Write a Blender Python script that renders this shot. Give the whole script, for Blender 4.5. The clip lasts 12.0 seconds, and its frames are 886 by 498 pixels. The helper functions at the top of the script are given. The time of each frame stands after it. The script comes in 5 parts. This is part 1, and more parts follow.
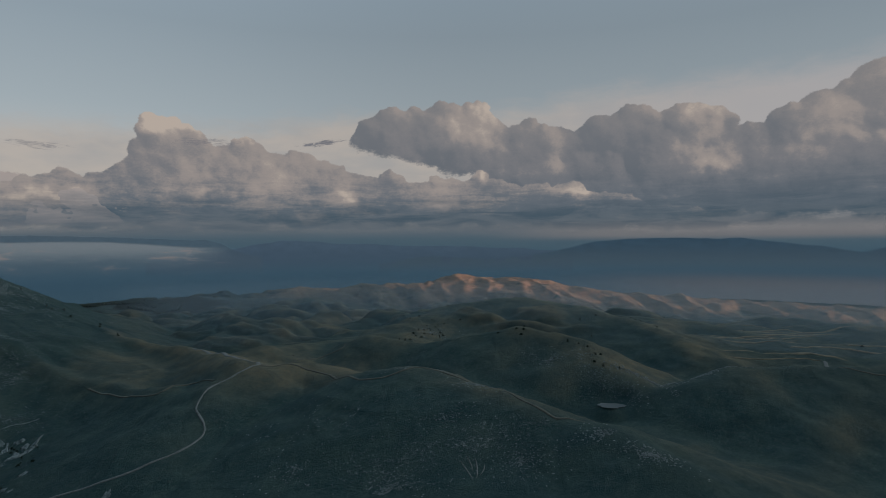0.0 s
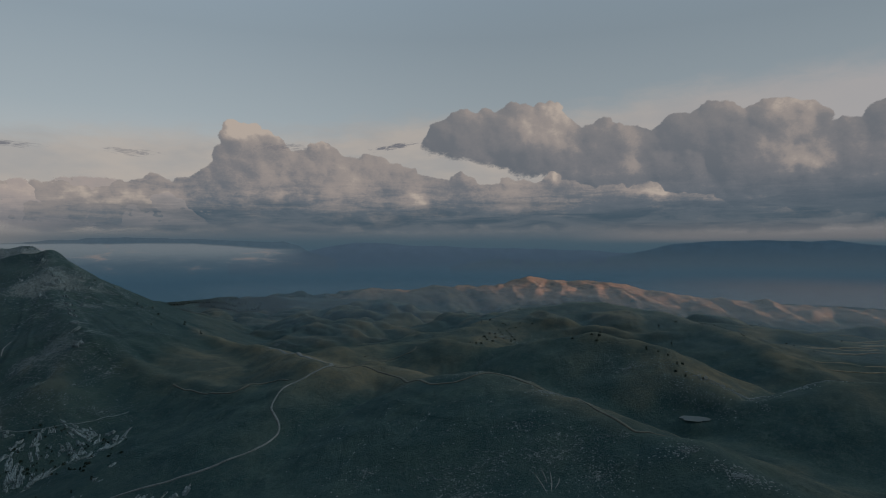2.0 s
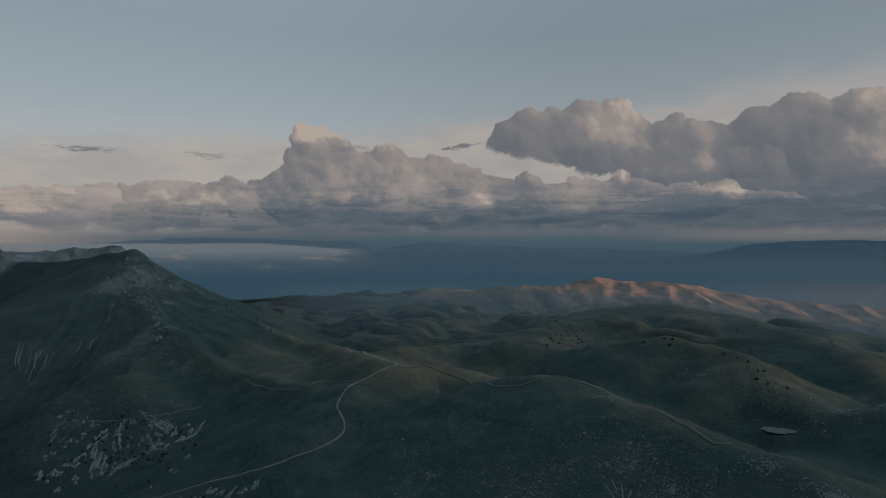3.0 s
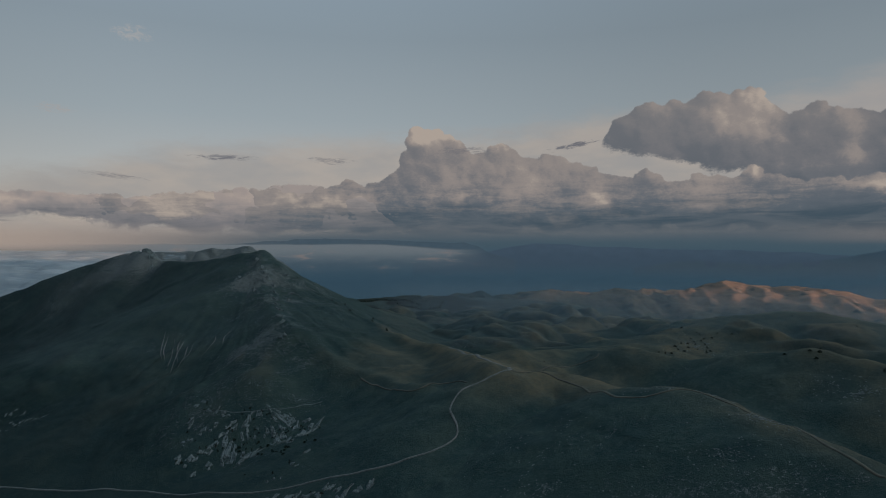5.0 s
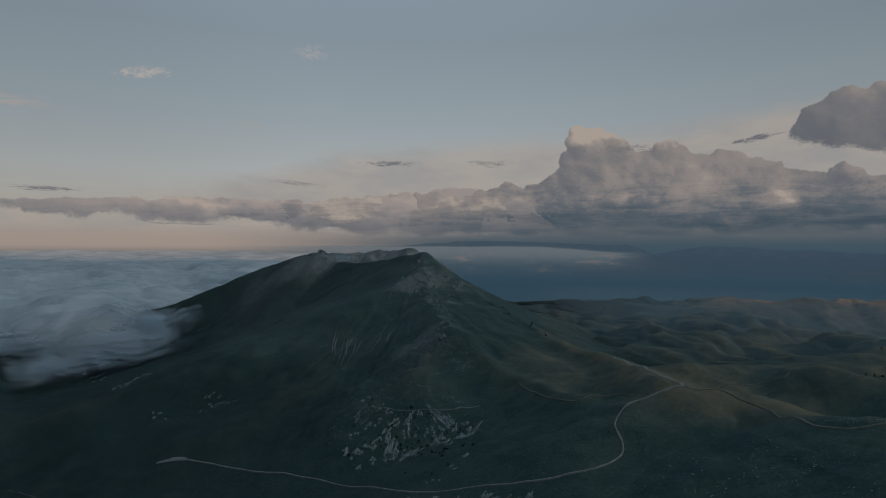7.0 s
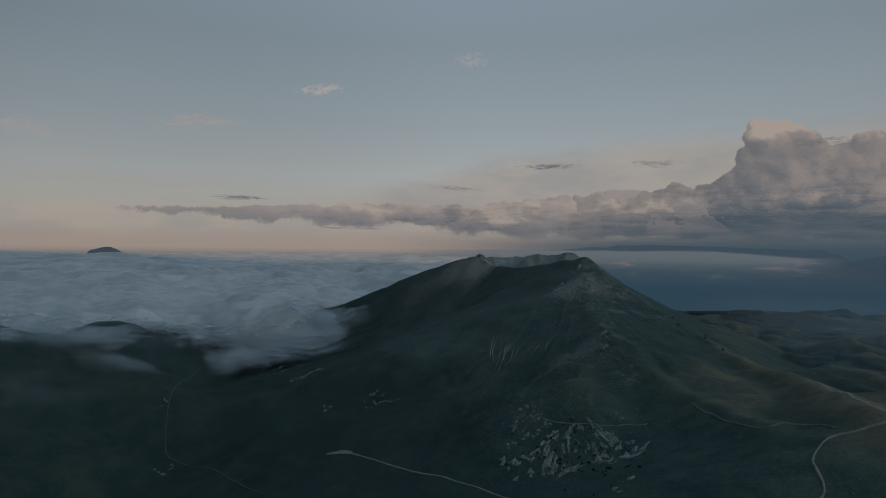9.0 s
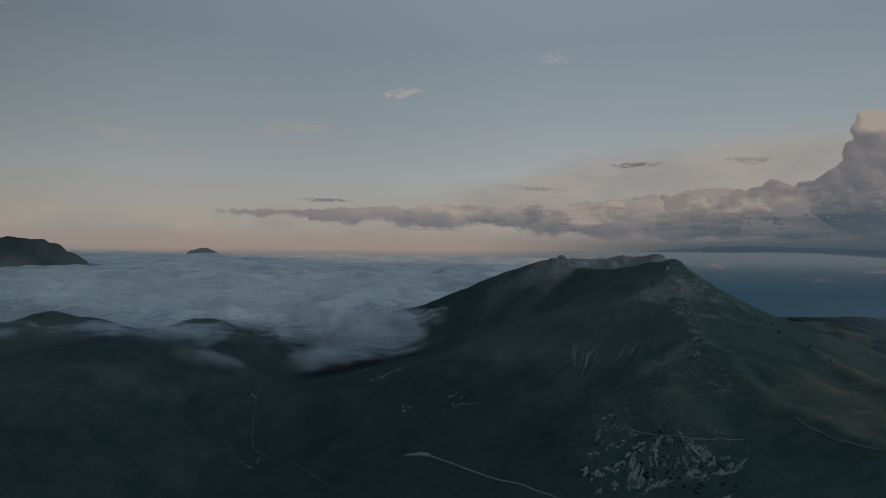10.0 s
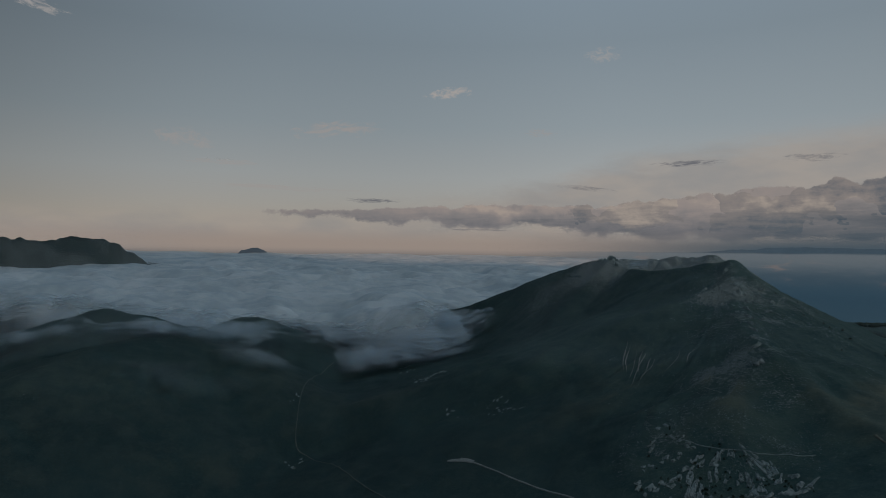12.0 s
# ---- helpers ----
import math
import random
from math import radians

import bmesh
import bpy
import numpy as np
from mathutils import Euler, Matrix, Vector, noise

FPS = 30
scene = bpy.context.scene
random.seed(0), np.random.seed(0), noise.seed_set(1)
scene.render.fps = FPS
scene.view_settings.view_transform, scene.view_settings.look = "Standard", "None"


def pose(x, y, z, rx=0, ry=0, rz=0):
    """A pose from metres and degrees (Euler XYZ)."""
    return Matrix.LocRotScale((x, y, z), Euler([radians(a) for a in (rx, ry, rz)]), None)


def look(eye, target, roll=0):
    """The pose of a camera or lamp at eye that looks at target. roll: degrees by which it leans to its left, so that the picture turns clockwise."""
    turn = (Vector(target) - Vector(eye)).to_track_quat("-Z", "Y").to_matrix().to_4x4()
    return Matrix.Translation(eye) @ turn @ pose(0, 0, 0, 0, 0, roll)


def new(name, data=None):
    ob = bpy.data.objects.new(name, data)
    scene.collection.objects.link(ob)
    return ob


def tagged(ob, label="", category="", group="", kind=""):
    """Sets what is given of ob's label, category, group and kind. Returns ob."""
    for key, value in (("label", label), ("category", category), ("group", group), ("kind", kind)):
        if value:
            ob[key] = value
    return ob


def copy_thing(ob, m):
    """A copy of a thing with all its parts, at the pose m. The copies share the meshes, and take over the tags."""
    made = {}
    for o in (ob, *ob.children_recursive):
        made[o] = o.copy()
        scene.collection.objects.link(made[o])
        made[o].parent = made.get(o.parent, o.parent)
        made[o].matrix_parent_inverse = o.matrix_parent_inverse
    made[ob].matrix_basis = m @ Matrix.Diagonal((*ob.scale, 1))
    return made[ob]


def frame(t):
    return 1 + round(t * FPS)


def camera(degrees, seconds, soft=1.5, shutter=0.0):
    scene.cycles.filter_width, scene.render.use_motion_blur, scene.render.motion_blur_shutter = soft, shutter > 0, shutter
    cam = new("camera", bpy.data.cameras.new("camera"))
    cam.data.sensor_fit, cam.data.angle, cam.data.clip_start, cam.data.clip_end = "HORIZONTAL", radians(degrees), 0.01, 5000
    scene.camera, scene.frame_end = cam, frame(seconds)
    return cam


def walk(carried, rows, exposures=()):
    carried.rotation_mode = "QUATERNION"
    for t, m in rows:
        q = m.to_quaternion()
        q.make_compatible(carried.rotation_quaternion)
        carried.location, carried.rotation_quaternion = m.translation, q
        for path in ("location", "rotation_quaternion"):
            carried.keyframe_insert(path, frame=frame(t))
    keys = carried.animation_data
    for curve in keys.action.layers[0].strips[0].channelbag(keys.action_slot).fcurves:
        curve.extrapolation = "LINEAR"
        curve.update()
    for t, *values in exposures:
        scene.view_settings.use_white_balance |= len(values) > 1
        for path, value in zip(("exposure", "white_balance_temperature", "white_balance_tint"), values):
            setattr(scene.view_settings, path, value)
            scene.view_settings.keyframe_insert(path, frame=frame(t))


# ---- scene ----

# ---- camera: a slow forward flight with a turn to the left ----
LEVEL = 400.0  # height of the first eye above the valley datum
cam = camera(72.0, 12.0, soft=0.75)
ROWS = [  # seconds, x, y, z from the first eye, yaw, pitch, roll
    (0.0, -0.0, 0.0, 0.0, -0.00, -0.50, 0.31),
    (0.5, -0.1, 2.2, 0.4, 0.33, -0.48, 0.27),
    (1.0, -0.6, 5.1, 0.3, 1.20, -0.43, 0.23),
    (1.5, -1.0, 7.8, 0.3, 3.24, -0.35, 0.18),
    (2.0, -1.4, 9.5, 0.6, 6.64, -0.28, 0.14),
    (2.5, -1.9, 12.9, 0.6, 9.94, -0.27, 0.10),
    (4.5, -6.0, 26.4, 0.8, 20.17, -0.23, 0.09),
    (5.0, -7.3, 28.5, 1.0, 23.29, -0.18, 0.04),
    (5.5, -8.5, 31.3, 1.7, 26.91, -0.16, 0.04),
    (6.0, -10.5, 34.5, 2.1, 30.58, -0.14, -0.04),
    (6.5, -12.5, 36.8, 2.1, 34.49, -0.06, -0.16),
    (7.0, -14.8, 39.7, 2.2, 38.10, -0.01, -0.22),
    (9.0, -25.6, 49.3, 3.7, 52.86, 0.24, -0.54),
    (9.5, -29.7, 53.8, 3.7, 56.59, 0.26, -0.59),
    (10.0, -34.1, 57.7, 3.5, 60.42, 0.28, -0.63),
    (10.5, -38.2, 61.3, 2.9, 62.65, 0.30, -0.71),
    (11.0, -42.3, 64.5, 2.7, 62.64, 0.30, -0.72),
    (11.5, -46.3, 66.4, 3.2, 64.21, 0.29, -0.74),
    (12.0, -51.8, 70.4, 2.3, 64.80, 0.28, -0.78),
]
walk(cam, [(t, pose(x, y, LEVEL + z, 90 + pitch, roll, yaw)) for t, x, y, z, yaw, pitch, roll in ROWS],
     exposures=[(0.0, 0.10, 6250, 8), (2.5, 0.05, 6250, 8), (6.5, -0.12, 6250, 8), (9.5, -0.22, 6250, 8), (12.0, -0.3, 6250, 8)])

# ---- world, sun ----
scene.cycles.transparent_max_bounces = 32
SUN_AZ, SUN_EL = 114.0, 6.0  # degrees clockwise from +y, degrees up


class Nodes:
    """Short notation for node trees."""

    def __init__(self, tree):
        self.t = tree
        tree.nodes.clear()

    def add(self, kind, **props):
        n = self.t.nodes.new(kind)
        for k, v in props.items():
            setattr(n, k, v)
        return n

    def put(self, socket, value):
        if isinstance(value, bpy.types.NodeSocket):
            self.t.links.new(value, socket)
        elif value is not None:
            if isinstance(value, (tuple, list)) and socket.type == "RGBA" and len(value) == 3:
                value = (*value, 1)
            socket.default_value = value

    def math(self, op, a, b=None, c=None, clamp=False):
        n = self.add("ShaderNodeMath", operation=op, use_clamp=clamp)
        for s, v in zip(n.inputs, (a, b, c)):
            self.put(s, v)
        return n.outputs[0]

    def mul(self, a, b): return self.math("MULTIPLY", a, b)
    def plus(self, a, b): return self.math("ADD", a, b)
    def less(self, a, b): return self.math("SUBTRACT", a, b)

    def span(self, v, a, b, lo=0.0, hi=1.0, smooth=True):
        n = self.add("ShaderNodeMapRange", interpolation_type="SMOOTHSTEP" if smooth else "LINEAR")
        for s, x in zip(n.inputs, (v, a, b, lo, hi)):
            self.put(s, x)
        return n.outputs[0]

    def noise(self, vec, scale, detail=5.0, rough=0.55, dist=0.0):
        n = self.add("ShaderNodeTexNoise")
        self.put(n.inputs["Vector"], vec)
        for k, v in (("Scale", scale), ("Detail", detail), ("Roughness", rough), ("Distortion", dist)):
            n.inputs[k].default_value = v
        return n.outputs["Fac"]

    def vec(self, x, y, z=0.0):
        n = self.add("ShaderNodeCombineXYZ")
        for s, v in zip(n.inputs, (x, y, z)):
            self.put(s, v)
        return n.outputs[0]

    def attr(self, name):
        return self.add("ShaderNodeAttribute", attribute_name=name).outputs["Fac"]

    def mix(self, f, a, b):
        n = self.add("ShaderNodeMix", data_type="RGBA")
        self.put(n.inputs[0], f), self.put(n.inputs[6], a), self.put(n.inputs[7], b)
        return n.outputs[2]

    def ramp(self, f, stops):
        n = self.add("ShaderNodeValToRGB")
        e = n.color_ramp.elements
        while len(e) < len(stops):
            e.new(0.5)
        for el, (at_, col) in zip(e, stops):
            el.position, el.color = at_, (*col, 1)
        self.put(n.inputs[0], f)
        return n.outputs[0]

    def curve(self, f, pts):
        n = self.add("ShaderNodeFloatCurve")
        c = n.mapping.curves[0]
        n.mapping.use_clip = False
        while len(c.points) < len(pts):
            c.points.new(0.5, 0.5)
        for p, (x, y) in zip(c.points, sorted(pts)):
            p.location, p.handle_type = (x, y), "AUTO_CLAMPED"
        n.mapping.update()
        self.put(n.inputs["Value"], f)
        return n.outputs[0]


world = bpy.data.worlds.new("dusk_sky")
scene.world = world
world.use_nodes = True
w = Nodes(world.node_tree)
sky = w.add("ShaderNodeTexSky", sky_type="NISHITA", sun_disc=False, sun_elevation=radians(SUN_EL), sun_rotation=radians(SUN_AZ), altitude=1600)
gen = w.add("ShaderNodeTexCoord").outputs["Generated"]
sep = w.add("ShaderNodeSeparateXYZ")
w.put(sep.inputs[0], gen)
# thin high haze: a pale veil low down, blue-grey overhead
up = w.span(sep.outputs[2], 0.0, 1.0, smooth=False)
veil = w.ramp(up, [(0.0, (0.45, 0.355, 0.30)), (0.05, (0.43, 0.37, 0.325)), (0.12, (0.385, 0.38, 0.37)), (0.2, (0.30, 0.33, 0.345)), (0.32, (0.235, 0.275, 0.305)), (0.46, (0.24, 0.30, 0.355)), (0.62, (0.34, 0.46, 0.58)), (1.0, (0.38, 0.53, 0.67))])
side = w.less(w.span(sep.outputs[0], -1.0, -0.72, 1.02, 1.22), w.span(sep.outputs[0], -0.6, 0.1, 0.0, 0.2))
side = w.mul(side, w.plus(1.0, w.mul(w.span(sep.outputs[2], 0.42, 0.75), w.span(sep.outputs[0], -0.6, 0.6, -0.36, 0.25))))
lift_ = w.add("ShaderNodeVectorMath", operation="SCALE")
w.put(lift_.inputs[0], veil), w.put(lift_.inputs[3], side)
veil2 = lift_.outputs[0]
# broad bright lobe added to the unseen sky on the right to light slopes
dot = w.add("ShaderNodeVectorMath", operation="DOT_PRODUCT")
w.put(dot.inputs[0], gen)
dot.inputs[1].default_value = (math.sin(radians(84)) * math.cos(radians(24)), math.cos(radians(84)) * math.cos(radians(24)), math.sin(radians(24)))
glow = w.span(dot.outputs["Value"], 0.76, 1.0)
# sky behind the viewer, mostly unseen, dimmed to darken the slopes facing it
dull = w.add("ShaderNodeVectorMath", operation="SCALE")
w.put(dull.inputs[0], veil2), w.put(dull.inputs[3], w.span(w.less(sep.outputs[1], w.mul(sep.outputs[2], 0.5)), 0.05, -0.75, 1.0, 0.3))
veil2 = w.mix(glow, dull.outputs[0], (2.5, 2.15, 1.85))
bg = w.add("ShaderNodeBackground")
scaled = w.add("ShaderNodeVectorMath", operation="SCALE")
w.put(scaled.inputs[0], sky.outputs[0])
scaled.inputs[3].default_value = 0.06
w.put(bg.inputs[0], w.mix(0.85, scaled.outputs[0], veil2))
bg.inputs[1].default_value = 1.0
out = w.add("ShaderNodeOutputWorld")
w.put(out.inputs[0], bg.outputs[0])

sun = new("sun", bpy.data.lights.new("sun", "SUN"))
sun.data.energy, sun.data.angle, sun.data.color = 5.0, radians(0.6), (1.0, 0.52, 0.32)
sun_way = Vector((math.sin(radians(SUN_AZ)) * math.cos(radians(SUN_EL)), math.cos(radians(SUN_AZ)) * math.cos(radians(SUN_EL)), math.sin(radians(SUN_EL))))
sun.matrix_world = look((900, -400, 900), Vector((900, -400, 900)) - sun_way)

# ---- the lie of the land (heights in metres above the first eye; LEVEL is added when meshed) ----
def lattice(ix, iy, seed):
    h = (ix.astype(np.int64) * 374761393 + iy.astype(np.int64) * 668265263 + seed * 1442695041) & 0xFFFFFFFF
    h = ((h ^ (h >> 13)) * 1274126177) & 0xFFFFFFFF
    return ((h ^ (h >> 16)) & 0xFFFF) / 32767.5 - 1.0


def wave(x, y, size, seed=0):
    """Smooth value noise in -1..1 with features of that size."""
    x, y = np.asarray(x, float) / size + 1000.0, np.asarray(y, float) / size + 1000.0
    ix, iy = np.floor(x), np.floor(y)
    fx, fy = x - ix, y - iy
    ux, uy = fx * fx * fx * (fx * (fx * 6 - 15) + 10), fy * fy * fy * (fy * (fy * 6 - 15) + 10)
    a, b = lattice(ix, iy, seed), lattice(ix + 1, iy, seed)
    c, d = lattice(ix, iy + 1, seed), lattice(ix + 1, iy + 1, seed)
    return (a * (1 - ux) + b * ux) * (1 - uy) + (c * (1 - ux) + d * ux) * uy


def rough(x, y, size, octaves, seed=0, gain=0.5):
    total, amp = 0.0, 1.0
    for k in range(octaves):
        ca, sa = math.cos(0.7 * k), math.sin(0.7 * k)
        total = total + amp * wave(ca * x - sa * y, sa * x + ca * y, size / 2.03 ** k, seed + 17 * k)
        amp *= gain
    return total


def step(v, a, b):
    t = np.clip((v - a) / (b - a), 0, 1)
    return t * t * (3 - 2 * t)


def at(bearing, reach, z, o=(0, 0)):
    """A place by its bearing (degrees left of +y) and reach from o."""
    return (o[0] - reach * math.sin(radians(bearing)), o[1] + reach * math.cos(radians(bearing)), z)


MID, END = (-12, 37), (-52, 70)
RIDGES = []


def ridge(slope, soft, *pts, ease=2600):
    """A crest through pts, falling away on both sides with that slope, rounded over soft metres and easing out below."""
    RIDGES.append((slope, soft, ease, np.array(pts)))


# the mountain: summit crest to the crags and down its far shoulder
ridge(1.0, 8, at(40.4, 1150, -8, MID), at(42.1, 1180, -11, MID), at(44.2, 1240, -21, MID), at(46.2, 1300, -29, MID), at(48.2, 1380, -27, MID),
      at(49.3, 1420, -6, MID), at(50.5, 1450, -11, MID), at(52.2, 1480, -24, MID), at(54.1, 1520, -42, MID), at(56.8, 1560, -70, MID),
      at(58.6, 1580, -92, MID), at(60, 1600, -110, MID), at(64, 1680, -160, MID), at(70, 1800, -215, MID), ease=640)
# rocky spur that comes forward from the summit
ridge(0.66, 8, at(40.4, 1150, -8, MID), at(39.2, 1020, -64, MID), at(38.2, 880, -95, MID), at(37.6, 780, -104, MID), at(33.5, 690, -128, MID), at(29, 640, -139, MID), at(24, 600, -127), ease=900)
ridge(0.52, 30, at(37.6, 780, -104, MID), at(40, 700, -132, MID), at(42, 640, -165, MID))
# right flank
ridge(0.72, 12, at(38.7, 1120, -30, MID), at(36.8, 1090, -54, MID), at(34.6, 1050, -78, MID), at(32.4, 1000, -100, MID), at(28.3, 900, -121, MID), at(25.2, 820, -128, MID), at(22.3, 700, -117, MID), at(18, 590, -107), ease=900)
# broad slope between the spur and the flank
ridge(0.42, 50, at(39.4, 1080, -46, MID), at(36.8, 985, -82, MID), at(35.2, 940, -93, MID), at(33.0, 850, -111, MID), at(30.4, 750, -126, MID), at(27, 680, -134, MID))
# shoulder low on the left of the mountain
ridge(0.42, 40, at(46, 1250, -62, MID), at(51, 1180, -130, MID), at(57, 1150, -190, MID), at(63, 1200, -245, MID))
# near hill
ridge(0.40, 12, at(20.6, 545, -120), at(16.3, 570, -112), at(12.8, 590, -112), at(8.7, 540, -116), at(5, 500, -105), at(2.4, 490, -98), at(-0.8, 480, -98), at(-4.5, 450, -101),
      at(-7.7, 420, -107), at(-11.3, 405, -113), at(-14.3, 395, -113), at(-18, 375, -122), at(-26, 360, -142))
# second hill with its long right arm
ridge(0.46, 10, at(9, 800, -128), at(6.6, 760, -111), at(1.3, 730, -120), at(-3.5, 710, -104), at(-6.6, 712, -94), at(-11.3, 680, -103), at(-14.3, 640, -120), at(-18.2, 600, -134),
      at(-25.5, 640, -121), at(-29.7, 680, -122), at(-36, 720, -126), at(-48, 780, -120))
# third hill
ridge(0.40, 18, at(4.5, 950, -125), at(-0.8, 1050, -110), at(-5, 1100, -100), at(-8.2, 1100, -98), at(-13.8, 1050, -112), at(-18.7, 950, -126), at(-23.3, 850, -142))
# saddle meadow hill by the road fork
ridge(0.34, 18, at(16.5, 760, -124), at(11, 820, -128), at(6, 900, -132))
# wooded low ridge far off
ridge(0.20, 60, at(32, 1850, -165), at(26.4, 2000, -165), at(22.6, 2000, -158), at(17.7, 1950, -166))
# bare hills that catch the last sun: a long crest whose spurs run down towards the viewer
BARE_CREST = (at(16, 2080, -185), at(14.2, 2130, -160), at(13, 2200, -154), at(10.5, 2300, -176), at(7.8, 2420, -161), at(3.5, 2500, -171), at(0.4, 2550, -158), at(-1.8, 2600, -131), at(-4.9, 2580, -150), at(-8.1, 2520, -143),
              at(-12.6, 2480, -180), at(-17.5, 2480, -201), at(-22.2, 2540, -213), at(-28.5, 2620, -230), at(-36, 2700, -244), at(-46, 2800, -250))
ridge(0.32, 14, *BARE_CREST)


def spurs():
    """Short rounded spurs that leave the bare crest side by side."""
    rng = random.Random(77)
    p = np.array(BARE_CREST)
    run = np.concatenate([[0], np.cumsum(np.hypot(*np.diff(p[:, :2], axis=0).T))])
    s_ = 40.0
    while s_ < run[-1] - 60:
        x0, y0, z0 = (float(np.interp(s_, run, p[:, k])) for k in range(3))
        reach_, lean = rng.uniform(260, 480), rng.uniform(-20, 170)
        drop = reach_ * rng.uniform(0.15, 0.21)
        bend = rng.uniform(-35, 35)
        SPURS.append((rng.uniform(0.36, 0.48), rng.uniform(4, 8), 900, np.array(((x0, y0, z0 + rng.uniform(-3, 7)), (x0 + 0.45 * lean + bend, y0 - 0.45 * reach_, z0 - 0.3 * drop + rng.uniform(-4, 6)), (x0 + lean, y0 - reach_, z0 - drop)))))
        s_ += rng.uniform(80, 150)


SPURS = []
spurs()
# hills on the left that stand in the mist
ridge(0.46, 30, at(100.7, 1400, -161, END), at(96.7, 1380, -134, END), at(93.7, 1350, -116, END), at(91.4, 1360, -129, END), at(87.5, 1400, -160, END), at(85.4, 1420, -178, END), at(83.9, 1440, -170, END),
      at(82.9, 1450, -151, END), at(82.2, 1450, -150, END), at(81.2, 1460, -168, END), at(80, 1470, -200, END))
ridge(0.44, 40, at(103, 900, -200, END), at(98.5, 1000, -172, END), at(95, 1080, -157, END), at(91.4, 1150, -153, END), at(88.4, 1180, -156, END), at(85.2, 1150, -174, END), at(81.8, 1080, -201, END), at(76.9, 1000, -226, END))
# fog-bound ridge behind the valley
ridge(0.30, 50, at(68, 2000, -205, END), at(65.8, 1950, -200, END), at(62, 1900, -190, END))
# crest behind the summit
ridge(0.75, 20, at(54, 2300, -85, END), at(51, 2300, -40, END), at(48.5, 2300, -12, END), at(46, 2300, -13, END), at(43.7, 2250, -5, END), at(41, 2200, 6, END), at(39, 2200, -40, END), at(36, 2200, -160, END))
# unseen massif added right of and behind the viewer to shade the near ground
ridge(1.1, 60, (300, -2900, 660), (900, -1500, 580), (1150, -700, 470), (1350, 0, 460), (1650, 500, 450), (2150, 1100, 315), ease=6000)
# peaks that rise out of the cloud sea
ridge(0.9, 30, at(104, 3500, 20, END), at(101, 3500, 44, END), at(98.5, 3450, 30, END), at(97, 3500, 43, END), at(95.6, 3500, 50, END), at(94.2, 3500, 42, END), at(93.2, 3500, 18, END), at(92.3, 3500, -10, END), at(91, 3450, -70, END))


def crest(x, y, slope, soft, ease, pts):
    """Height of the slopes that fall from the crest through pts."""
    best = np.full(x.shape, -900.0)
    for a, b in zip(pts[:-1], pts[1:]):
        dx, dy = b[0] - a[0], b[1] - a[1]
        t = np.clip(((x - a[0]) * dx + (y - a[1]) * dy) / (dx * dx + dy * dy), 0, 1)
        r = np.hypot(x - a[0] - t * dx, y - a[1] - t * dy)
        r = np.sqrt(r * r + soft * soft) - soft
        best = np.maximum(best, a[2] + t * (b[2] - a[2]) - slope * r / (1 + r / ease))
    return best


